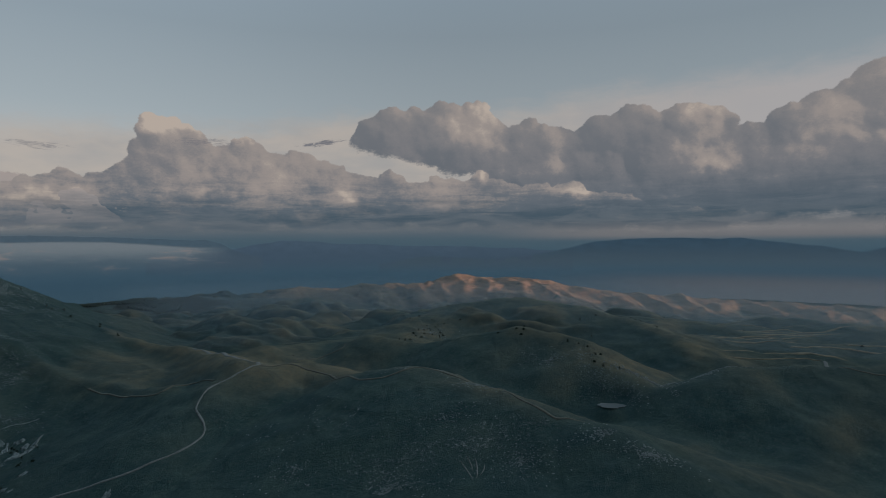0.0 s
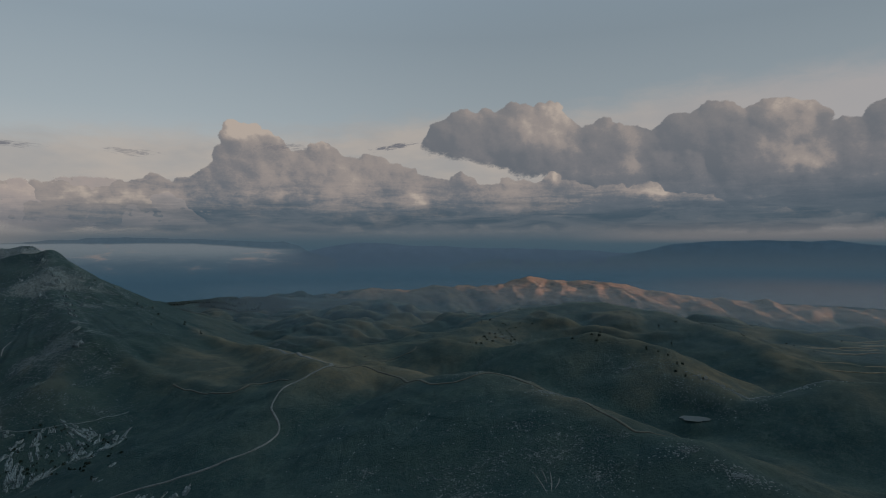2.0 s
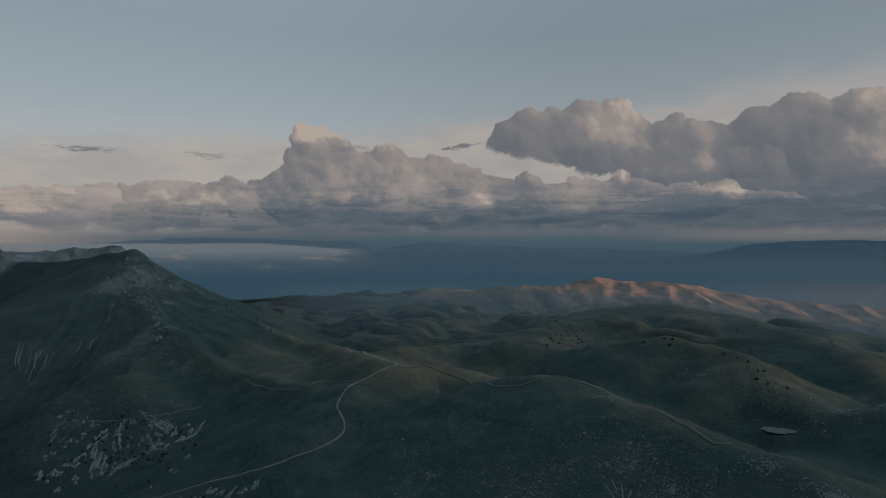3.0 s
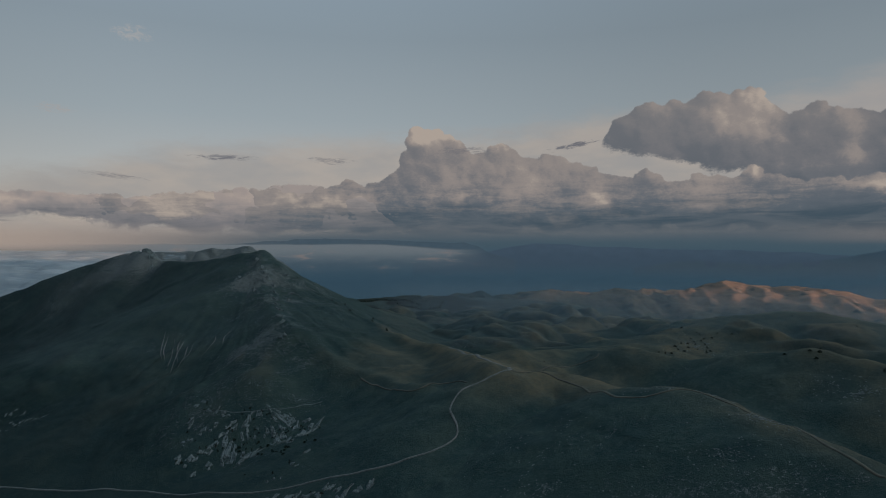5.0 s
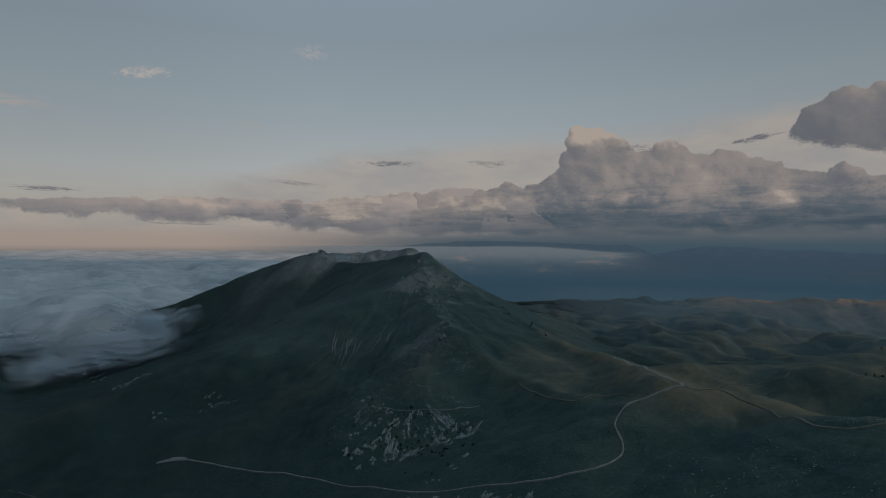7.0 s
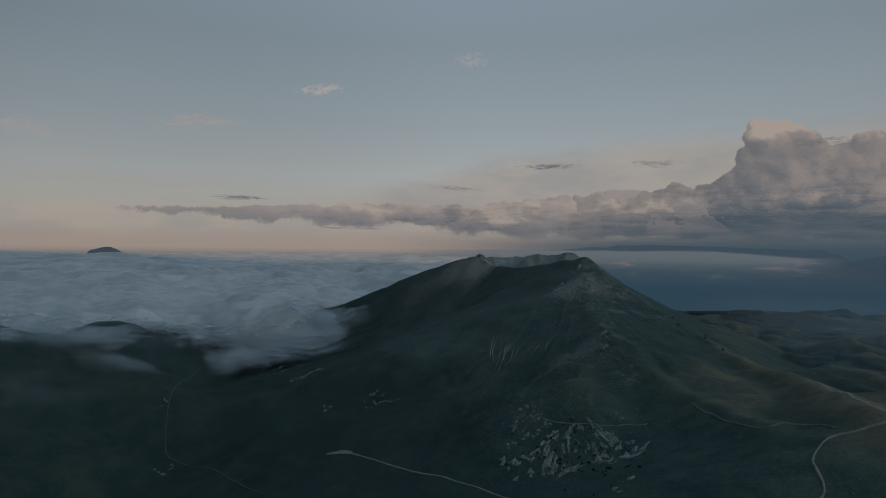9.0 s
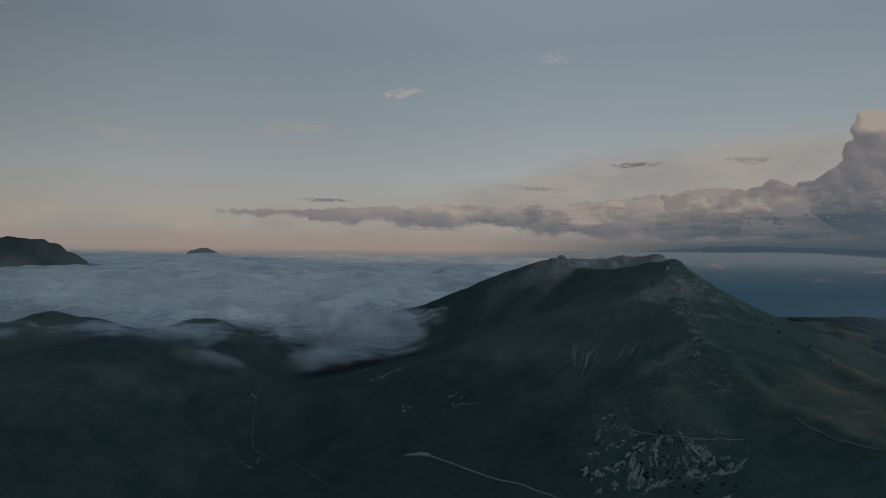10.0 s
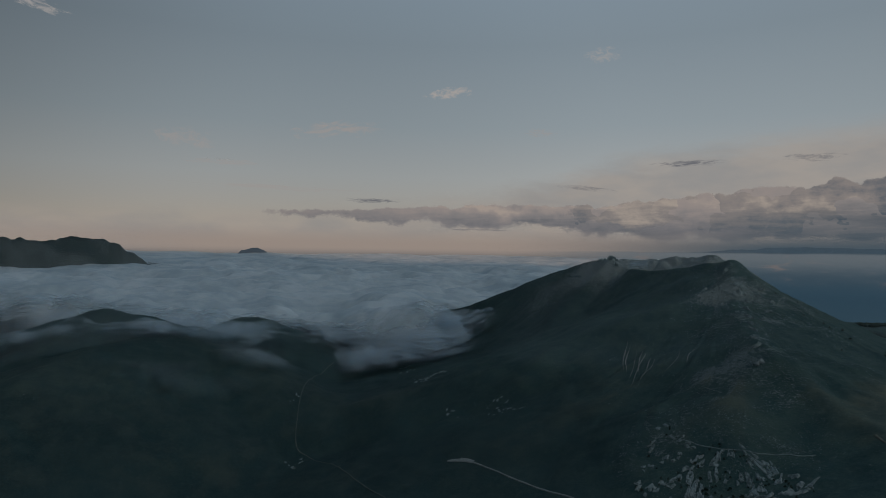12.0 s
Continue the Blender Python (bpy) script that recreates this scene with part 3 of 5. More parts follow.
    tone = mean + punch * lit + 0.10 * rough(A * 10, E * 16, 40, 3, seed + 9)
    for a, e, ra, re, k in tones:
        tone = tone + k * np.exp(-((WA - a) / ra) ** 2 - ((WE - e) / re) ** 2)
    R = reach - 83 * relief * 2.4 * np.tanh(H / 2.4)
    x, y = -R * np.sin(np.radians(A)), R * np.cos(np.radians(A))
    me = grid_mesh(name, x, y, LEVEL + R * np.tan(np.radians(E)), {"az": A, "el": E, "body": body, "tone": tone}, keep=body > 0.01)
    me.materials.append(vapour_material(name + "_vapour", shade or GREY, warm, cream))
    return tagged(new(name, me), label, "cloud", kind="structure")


# high veil of thin cloud
def veil_colours(n):
    az, el = n.attr("az"), n.attr("el")
    edge_ = n.mul(n.curve(n.math("DIVIDE", n.less(az, U0), UW), [((a - U0) / UW, e / VW) for a, e in ((-45, 15.2), (-36, 14.7), (-16, 14.2), (-6, 12.8), (12, 12.0), (18, 11.0), (38, 10.0), (48, 8.9), (56, 6.8), (70, 4.5), (100, 3.5))]), VW)
    p = n.vec(n.mul(az, 0.35), el, 3.0)
    f = n.noise(p, 0.9, 6, 0.6, 0.4)
    a = n.span(n.plus(n.less(edge_, el), n.mul(n.less(f, 0.5), 2.4)), -0.6, 2.4)
    g = n.span(n.noise(p, 0.4, 4, 0.55), 0.3, 0.7)
    col = n.mix(g, (0.33, 0.305, 0.29), (0.43, 0.365, 0.315))
    col = n.mix(n.span(az, 5.0, -35.0), col, (0.38, 0.345, 0.335))
    return col, n.mul(a, 0.8)


arc("cirrus_veil", 4840, -46, 100, 0.0, 18, glow_material("cirrus_vapour", veil_colours), "thin cream-coloured veil of high cloud")

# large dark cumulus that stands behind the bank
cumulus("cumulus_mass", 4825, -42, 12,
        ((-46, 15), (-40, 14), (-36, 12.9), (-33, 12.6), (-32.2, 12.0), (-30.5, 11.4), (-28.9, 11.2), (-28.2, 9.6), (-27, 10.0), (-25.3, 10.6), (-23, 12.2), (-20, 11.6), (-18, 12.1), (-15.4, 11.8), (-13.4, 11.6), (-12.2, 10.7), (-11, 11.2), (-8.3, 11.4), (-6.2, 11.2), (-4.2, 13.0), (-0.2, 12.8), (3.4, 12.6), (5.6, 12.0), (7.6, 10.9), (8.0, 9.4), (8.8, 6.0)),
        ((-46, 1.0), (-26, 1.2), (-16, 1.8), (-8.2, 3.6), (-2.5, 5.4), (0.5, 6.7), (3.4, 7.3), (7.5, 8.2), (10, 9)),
        "heavy grey cumulus mass with warm light painted on its shoulders", 23, big=(0.8, 2.4), count=150, mean=0.36,
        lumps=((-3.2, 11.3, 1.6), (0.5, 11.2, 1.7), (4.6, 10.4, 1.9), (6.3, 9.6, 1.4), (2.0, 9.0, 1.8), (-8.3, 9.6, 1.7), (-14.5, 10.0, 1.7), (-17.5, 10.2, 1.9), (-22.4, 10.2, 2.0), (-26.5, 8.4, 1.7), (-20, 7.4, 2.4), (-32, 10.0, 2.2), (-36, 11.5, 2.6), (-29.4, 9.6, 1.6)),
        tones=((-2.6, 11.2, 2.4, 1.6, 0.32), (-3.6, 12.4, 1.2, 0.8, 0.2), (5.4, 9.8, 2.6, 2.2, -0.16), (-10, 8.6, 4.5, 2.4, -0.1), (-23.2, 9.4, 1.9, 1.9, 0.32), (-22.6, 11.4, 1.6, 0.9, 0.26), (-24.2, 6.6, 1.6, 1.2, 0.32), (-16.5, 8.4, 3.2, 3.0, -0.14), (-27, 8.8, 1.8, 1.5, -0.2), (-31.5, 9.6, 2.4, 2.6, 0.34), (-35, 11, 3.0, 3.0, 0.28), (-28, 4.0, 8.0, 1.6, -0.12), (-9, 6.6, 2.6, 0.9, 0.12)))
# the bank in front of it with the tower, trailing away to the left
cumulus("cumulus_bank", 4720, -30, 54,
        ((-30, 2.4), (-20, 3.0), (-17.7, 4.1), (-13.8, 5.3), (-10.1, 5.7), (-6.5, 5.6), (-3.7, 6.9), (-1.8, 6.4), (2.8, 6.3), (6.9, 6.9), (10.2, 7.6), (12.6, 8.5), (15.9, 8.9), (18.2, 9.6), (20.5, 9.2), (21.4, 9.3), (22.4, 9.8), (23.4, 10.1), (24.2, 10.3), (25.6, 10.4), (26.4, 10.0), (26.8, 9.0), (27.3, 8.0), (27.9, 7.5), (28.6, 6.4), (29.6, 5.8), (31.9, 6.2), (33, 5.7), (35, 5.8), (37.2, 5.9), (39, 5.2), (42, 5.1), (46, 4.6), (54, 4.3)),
        ((-30, 0.8), (31, 1.0), (40, 1.8), (54, 2.4)), "bank of grey and cream cumulus with light painted on its tower", 11, big=(0.5, 1.5), count=420, mean=0.54, punch=0.45, base_fade=1.3,
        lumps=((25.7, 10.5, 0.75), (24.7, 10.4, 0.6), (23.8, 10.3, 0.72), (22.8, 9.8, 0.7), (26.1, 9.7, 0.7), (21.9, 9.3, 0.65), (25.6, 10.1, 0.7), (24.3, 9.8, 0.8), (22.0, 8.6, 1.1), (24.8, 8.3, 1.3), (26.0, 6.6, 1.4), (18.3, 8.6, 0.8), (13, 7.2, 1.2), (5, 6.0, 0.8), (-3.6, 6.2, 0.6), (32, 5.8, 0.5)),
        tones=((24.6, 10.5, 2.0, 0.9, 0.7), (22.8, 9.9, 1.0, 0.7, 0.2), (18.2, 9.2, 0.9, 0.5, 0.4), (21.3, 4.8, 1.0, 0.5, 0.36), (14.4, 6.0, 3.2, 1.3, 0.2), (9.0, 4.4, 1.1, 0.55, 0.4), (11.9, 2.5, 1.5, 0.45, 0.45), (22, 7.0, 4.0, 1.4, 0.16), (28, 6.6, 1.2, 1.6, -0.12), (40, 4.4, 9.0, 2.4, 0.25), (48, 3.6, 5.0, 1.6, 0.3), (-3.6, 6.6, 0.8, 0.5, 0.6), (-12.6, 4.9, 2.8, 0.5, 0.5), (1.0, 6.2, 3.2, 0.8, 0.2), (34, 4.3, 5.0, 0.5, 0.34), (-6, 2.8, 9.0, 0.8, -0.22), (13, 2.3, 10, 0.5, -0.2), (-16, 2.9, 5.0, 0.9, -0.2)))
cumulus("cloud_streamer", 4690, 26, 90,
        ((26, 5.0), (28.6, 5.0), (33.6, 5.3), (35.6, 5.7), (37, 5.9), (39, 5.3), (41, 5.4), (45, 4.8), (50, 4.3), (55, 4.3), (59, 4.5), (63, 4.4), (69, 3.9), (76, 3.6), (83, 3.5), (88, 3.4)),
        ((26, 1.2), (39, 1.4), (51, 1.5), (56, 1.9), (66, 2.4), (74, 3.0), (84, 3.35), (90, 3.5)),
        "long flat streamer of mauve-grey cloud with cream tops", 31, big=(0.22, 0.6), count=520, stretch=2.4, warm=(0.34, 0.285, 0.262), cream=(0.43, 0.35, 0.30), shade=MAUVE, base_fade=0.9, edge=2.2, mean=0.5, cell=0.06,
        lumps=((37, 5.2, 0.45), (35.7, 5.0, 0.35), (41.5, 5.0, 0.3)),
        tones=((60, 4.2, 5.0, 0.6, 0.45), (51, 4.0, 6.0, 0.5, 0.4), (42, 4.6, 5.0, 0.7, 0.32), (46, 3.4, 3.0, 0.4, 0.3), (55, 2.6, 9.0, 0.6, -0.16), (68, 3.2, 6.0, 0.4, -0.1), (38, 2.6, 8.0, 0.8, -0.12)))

# flat dark stratus under them
def stratus_colours(n):
    az, el = n.attr("az"), n.attr("el")
    p = n.vec(n.mul(az, 0.2), n.mul(el, 1.3), 9.0)
    f = n.noise(p, 0.8, 6, 0.6, 0.6)
    top = n.span(n.plus(el, n.mul(n.less(f, 0.5), 3.0)), 4.8, 1.6)
    low = n.span(n.plus(el, n.plus(n.mul(n.less(f, 0.5), 1.6), n.span(az, 0.0, -20.0, 0.0, -0.75))), -0.3, 0.9)
    ends = n.mul(n.span(az, 46.0, 26.0, 0.12, 1.0), n.span(az, 64.0, 50.0, 0.0, 0.8))
    col = n.mix(n.span(f, 0.35, 0.65), (0.046, 0.074, 0.098), (0.105, 0.122, 0.138))
    return col, n.mul(n.mul(top, low), ends)


arc("stratus_layer", 4545, -46, 66, -1.0, 5.5, glow_material("stratus_vapour", stratus_colours), "flat blue-grey stratus layer under the cumulus")


# edge of the cloud sea where it spills over the far valley
def shelf_colours(n):
    az, el = n.attr("az"), n.attr("el")
    f = n.noise(n.vec(n.mul(az, 0.3), n.mul(el, 1.4), 6.0), 1.1, 6, 0.6, 0.5)
    top = n.span(n.plus(el, n.mul(n.less(f, 0.5), 0.25)), n.span(az, 21.0, 30.0, -0.1, 0.35), n.span(az, 21.0, 30.0, -0.35, 0.15))
    low = n.span(n.plus(el, n.mul(n.less(f, 0.5), 1.9)), -2.6, -0.3)
    side_ = n.span(n.plus(az, n.mul(n.less(f, 0.5), 4.0)), 18.5, 24.0)
    col = n.mix(n.span(el, -1.8, 0.0), (0.072, 0.102, 0.126), (0.15, 0.168, 0.182))
    col = n.mix(n.mul(n.span(f, 0.56, 0.7), 0.5), col, (0.27, 0.2, 0.17))
    return col, n.mul(n.mul(top, low), n.mul(n.mul(side_, n.span(az, 58.0, 44.0)), 0.88))


arc("cloud_shelf", 4430, 17, 60, -3.0, 1.0, glow_material("shelf_vapour", shelf_colours), "flat-topped bank of grey cloud spilling into a valley")


# haze painted as a glowing sheet over the lowland beyond the hills
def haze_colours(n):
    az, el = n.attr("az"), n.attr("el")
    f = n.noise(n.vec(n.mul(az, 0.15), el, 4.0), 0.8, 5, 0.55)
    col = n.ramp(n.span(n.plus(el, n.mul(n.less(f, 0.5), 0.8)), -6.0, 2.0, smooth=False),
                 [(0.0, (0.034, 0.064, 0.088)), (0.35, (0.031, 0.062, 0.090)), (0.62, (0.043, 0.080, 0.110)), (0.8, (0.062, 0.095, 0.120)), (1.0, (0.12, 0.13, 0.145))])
    # pink sunlit haze, a pale horizon strip and dusk glow are painted in
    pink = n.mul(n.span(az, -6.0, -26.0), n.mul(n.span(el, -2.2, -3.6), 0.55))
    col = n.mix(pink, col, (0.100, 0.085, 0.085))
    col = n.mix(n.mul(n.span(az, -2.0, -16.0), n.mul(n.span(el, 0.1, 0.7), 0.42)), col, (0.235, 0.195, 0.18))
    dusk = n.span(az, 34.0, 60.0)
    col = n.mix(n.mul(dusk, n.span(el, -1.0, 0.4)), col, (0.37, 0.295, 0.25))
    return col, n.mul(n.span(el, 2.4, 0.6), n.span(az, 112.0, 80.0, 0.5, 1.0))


arc("lowland_haze", 4535, -46, 112, -6.5, 2.5, glow_material("haze_glow", haze_colours), "glowing sheet painted as blue evening haze over the distant lowland", "haze")


def far_range(name, reach, pts, colour, low_colour, label, seed, solid=1.0):
    az0, az1 = pts[0][0], pts[-1][0]
    f = profile(pts)
    nu, nv = 420, 14
    az = np.linspace(az0, az1, nu)
    crest = np.array([f(a) for a in az]) + 0.07 * rough(az * 10, az * 0 + seed, 14 if seed > 10 else 24, 5, seed)
    v = np.linspace(0, 1, nv)[:, None]
    el = -3.2 + (crest + 3.2)[None, :] * v
    A = np.broadcast_to(az[None, :], el.shape)
    R = reach - 40 * (1 - v) + 8 * rough(A * 30, el * 30, 40, 3, seed)
    x, y = -R * np.sin(np.radians(A)), R * np.cos(np.radians(A))

    # blue of distance is painted into the glow, hazier towards the foot
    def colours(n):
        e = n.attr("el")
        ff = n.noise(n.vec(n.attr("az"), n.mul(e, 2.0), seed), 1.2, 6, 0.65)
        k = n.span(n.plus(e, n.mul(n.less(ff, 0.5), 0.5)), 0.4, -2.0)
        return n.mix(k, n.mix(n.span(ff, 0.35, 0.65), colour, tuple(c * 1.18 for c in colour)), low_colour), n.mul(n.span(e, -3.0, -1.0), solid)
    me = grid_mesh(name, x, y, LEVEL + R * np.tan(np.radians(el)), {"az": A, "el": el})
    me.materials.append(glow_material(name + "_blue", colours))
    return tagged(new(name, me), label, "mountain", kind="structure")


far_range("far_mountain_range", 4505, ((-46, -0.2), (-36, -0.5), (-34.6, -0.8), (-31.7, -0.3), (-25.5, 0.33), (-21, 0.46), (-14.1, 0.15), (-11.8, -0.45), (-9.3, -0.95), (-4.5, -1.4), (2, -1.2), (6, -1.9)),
          (0.027, 0.050, 0.074), (0.044, 0.066, 0.086), "long mountain range with its blue haze painted in", 3)
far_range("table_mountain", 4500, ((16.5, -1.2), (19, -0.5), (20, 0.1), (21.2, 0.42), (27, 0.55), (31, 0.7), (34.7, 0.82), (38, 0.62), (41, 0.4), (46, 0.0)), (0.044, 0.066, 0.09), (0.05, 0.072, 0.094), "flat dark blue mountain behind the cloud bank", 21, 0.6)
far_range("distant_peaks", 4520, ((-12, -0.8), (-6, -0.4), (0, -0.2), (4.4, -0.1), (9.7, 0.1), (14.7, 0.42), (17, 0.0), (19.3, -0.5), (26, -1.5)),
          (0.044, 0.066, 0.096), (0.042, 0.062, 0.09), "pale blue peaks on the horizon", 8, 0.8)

# curved see-through sheets that stand in for faint haze between the hill ranges
def haze_sheet(reach, density, az0, az1, hi, label, fade=0.0):
    m, n = material("thin_haze")
    el = n.attr("el")
    az = n.attr("az")
    a = n.mul(n.mul(n.span(el, hi, hi - 1.6), n.mul(n.mul(n.span(az, az1, az1 - 6.0), n.span(az, az0 - 0.1, az0 + fade)), density)), n.span(n.noise(n.vec(n.mul(az, 0.2), el, reach), 0.7, 4, 0.5), 0.2, 0.7, 0.6, 1.0))
    df0 = n.add("ShaderNodeBsdfDiffuse")
    tl = n.add("ShaderNodeBsdfTranslucent")
    n.put(df0.inputs[0], (0.44, 0.60, 0.72)), n.put(tl.inputs[0], (0.44, 0.60, 0.72))
    df = n.add("ShaderNodeMixShader")
    df.inputs[0].default_value = 0.5
    n.put(df.inputs[1], df0.outputs[0]), n.put(df.inputs[2], tl.outputs[0])
    tr = n.add("ShaderNodeBsdfTransparent")
    o = n.add("ShaderNodeMixShader")
    n.put(o.inputs[0], a), n.put(o.inputs[1], tr.outputs[0]), n.put(o.inputs[2], df.outputs[0])
    finish(n, o.outputs[0])
    return arc("haze_bank", reach, az0, az1, -9.0, hi, m, label, "haze", nv=20)


for reach_, density_, az1_, hi_ in ((900, 0.05, 60, 1.5), (1000, 0.09, 24, -3.4), (1150, 0.09, 28, -3.0), (1300, 0.11, 30, -2.6), (1520, 0.12, 31, -2.5), (1780, 0.12, 31, -2.4)):
    haze_sheet(reach_, density_, -40, az1_, hi_, "thin blue evening haze between the hills")


haze_sheet(3250, 0.08, 84, 118, 1.6, "blue haze before the far peaks", 9.0)
haze_sheet(1240, 0.08, 72, 118, -3.8, "thin blue mist between two dark hills", 10.0)


# ---- the cloud sea in the valley on the left ----
def fog_material(name, density, torn=False):
    m, n = material(name)
    p = n.add("ShaderNodeTexCoord").outputs["Object"]
    f = n.noise(p, 0.006, 6, 0.6, 0.4)
    f2 = n.noise(p, 0.022, 5, 0.6)
    body = n.plus(n.mul(n.attr("body"), 1.7), n.plus(n.mul(n.less(f, 0.5), 1.1), n.mul(n.less(f2, 0.5), 0.6)))
    if torn:
        f3 = n.noise(p, 0.024, 7, 0.62, 1.6)
        body = n.plus(n.less(n.attr("body"), 0.2), n.plus(n.mul(n.less(f3, 0.5), 2.8), n.mul(n.less(f, 0.5), 1.5)))
    a = n.math("MULTIPLY", n.span(body, -0.1, 1.35), density, clamp=True)
    if torn:
        a = n.mul(a, n.span(n.attr("body"), 0.0, 0.45))
    df = n.add("ShaderNodeBsdfDiffuse")
    if torn:
        vap = (0.52, 0.66, 0.76)
    else:
        # tone follows the noise, painting light and shade on the billows
        vap = n.mix(n.span(n.plus(n.mul(f, 0.7), n.mul(f2, 0.3)), 0.36, 0.64), (0.49, 0.61, 0.68), (0.70, 0.80, 0.86))
    n.put(df.inputs[0], vap)
    n.put(df.inputs["Normal"], bump(n, n.plus(f, n.mul(f2, 0.35)), 0.42, 11.0))
    tl = n.add("ShaderNodeBsdfTranslucent")
    n.put(tl.inputs[0], vap)
    mx = n.add("ShaderNodeMixShader")
    mx.inputs[0].default_value = 0.45
    n.put(mx.inputs[1], df.outputs[0]), n.put(mx.inputs[2], tl.outputs[0])
    tr = n.add("ShaderNodeBsdfTransparent")
    o = n.add("ShaderNodeMixShader")
    n.put(o.inputs[0], a), n.put(o.inputs[1], tr.outputs[0]), n.put(o.inputs[2], mx.outputs[0])
    finish(n, o.outputs[0])
    return m


# shaped to fit the camera's view: climbs with distance to meet the horizon
def sea_rise(d):
    return -232 + 226 * np.clip((d - 1050) / 3650, 0, 1) ** 0.92


def sea_swell(deg, d):
    """The cloud piles up where it rolls against the mountain's far shoulder."""
    return 66 * np.exp(-((deg - 67.5) / 6.5) ** 2 - ((d - 1620) / 360) ** 2)


def cloud_sea():
    az = np.radians(np.arange(36, 114, 0.16))
    d = np.geomspace(1000, 4820, 330)
    D, A = np.meshgrid(d, az, indexing="ij")
    deg = np.degrees(A)
    x, y = END[0] - D * np.sin(A), END[1] + D * np.cos(A)
    start = np.interp(deg, (36, 42, 47, 55, 61, 64, 69, 75, 80, 86, 92, 96, 100, 112), (4700, 4300, 2600, 1750, 1450, 1300, 1180, 1180, 1330, 1430, 1600, 1900, 2050, 2150))
    grow = step(D, 1200, 4200)
    roll = 1 - np.abs(rough(x + 60 * rough(x, y, 300, 2, 91), y, 260 + 0 * D, 4, 93))
    roll2 = np.abs(rough(x, y, 130, 3, 97))
    swell = (32 + 6 * grow) * (blur(roll, 1.6) - 0.6) + 17 * (1 - 0.5 * grow) * (roll2 - 0.4) + 12 * rough(x, y, 600, 2, 95)
    fade = 1 - 0.7 * step(D, 2800, 4500)
    ground_ = land(x, y)
    for k, (drop, density, lead) in enumerate(((0, 0.55, 140), (12, 0.5, 60), (24, 0.5, -30), (38, 0.34, -130), (52, 0.3, -250), (66, 0.26, -370))):
        body = step(D - start - lead, -60, 420 + 90 * k) * step(deg, 36, 41)
        z = sea_rise(D) + sea_swell(deg, D) + swell * fade - drop * (1 - 0.6 * grow)
        body = body * step(z - ground_, 0, 52 + 14 * k)
        me = grid_mesh("cloud_sea", x, y, z + LEVEL, {"body": body * 1.25 - 0.1}, keep=body > 0.03)
        me.materials.append(fog_material("cloud_sea_vapour", density))
        tagged(new("cloud_sea", me), "wide sea of grey-blue cloud filling the valley", "cloud", kind="stuff")


cloud_sea()

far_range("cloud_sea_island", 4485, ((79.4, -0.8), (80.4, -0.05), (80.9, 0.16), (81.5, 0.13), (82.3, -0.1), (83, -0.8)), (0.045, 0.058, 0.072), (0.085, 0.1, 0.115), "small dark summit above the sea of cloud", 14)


# ---- wisps of high cirrus and dark scud ----
def wisp(az, el, wide, tall, colour, strength, seed, label, tilt=0.0, name="cirrus_wisp"):
    def colours(n):
        a, e = n.less(n.attr("az"), az), n.less(n.attr("el"), el)
        e = n.less(e, n.mul(a, tilt))
        f = n.noise(n.vec(n.mul(a, 2.4 / wide), n.mul(e, 1.4 / tall), seed), 1.3, 6, 0.65, 0.7)
        r = n.plus(n.math("POWER", n.math("ABSOLUTE", n.mul(a, 1.0 / wide)), 2.0), n.math("POWER", n.math("ABSOLUTE", n.mul(e, 1.0 / tall)), 2.0))
        body_ = n.less(n.less(1.0, r), n.mul(n.less(0.62, f), 3.2))
        return colour, n.mul(n.span(body_, 0.0, 0.9), strength)
    return arc(name, (4780 if name == "cirrus_wisp" else 4560) + seed, az - 1.25 * wide, az + 1.25 * wide, lambda a: el + tilt * (a - az) - 1.3 * tall, lambda a: el + tilt * (a - az) + 1.3 * tall, glow_material("wisp_vapour", colours), label, nu=30, nv=12)


PALE, PINK, SCUD = (0.44, 0.40, 0.375), (0.40, 0.35, 0.325), (0.135, 0.135, 0.155)
for k, (a_, e_, w_, t_, c_, s_, tl_) in enumerate(((64.0, 14.4, 2.6, 0.75, PALE, 0.75, -0.06), (74.5, 10.9, 5.5, 0.9, PINK, 0.55, -0.09), (87.2, 9.5, 3.2, 1.2, PINK, 0.4, 0.05), (98.3, 18.3, 3.0, 0.6, PALE, 0.6, 0.16), (50.0, 17.3, 2.0, 0.8, PALE, 0.4, 0.0),
                                                   (84.0, 7.6, 4.0, 0.4, PINK, 0.4, 0.0), (55.5, 10.9, 2.2, 0.5, PINK, 0.35, 0.0), (80, 5.6, 9.0, 0.3, PINK, 0.4, 0.02))):
    wisp(a_, e_, w_, t_, c_, 1.3 * s_, k, "thin pale wisp of high cirrus", tl_)
for k, (a_, e_, w_, t_, s_, tl_) in enumerate(((42.8, 7.85, 3.6, 0.36, 0.8, -0.01), (33.6, 7.9, 3.0, 0.42, 0.5, 0.02), (51.5, 5.9, 3.0, 0.32, 0.5, 0.1), (70.9, 4.65, 3.4, 0.28, 0.85, 0.0), (11.2, 9.2, 2.8, 0.38, 0.9, -0.16), (21.0, 8.9, 3.4, 0.5, 0.6, 0.0), (61.0, 2.1, 4.0, 0.16, 0.7, 0.0))):
    wisp(a_, e_, w_, t_, SCUD, s_, 20 + k, "small dark streak of scud cloud", tl_, "scud_cloud")


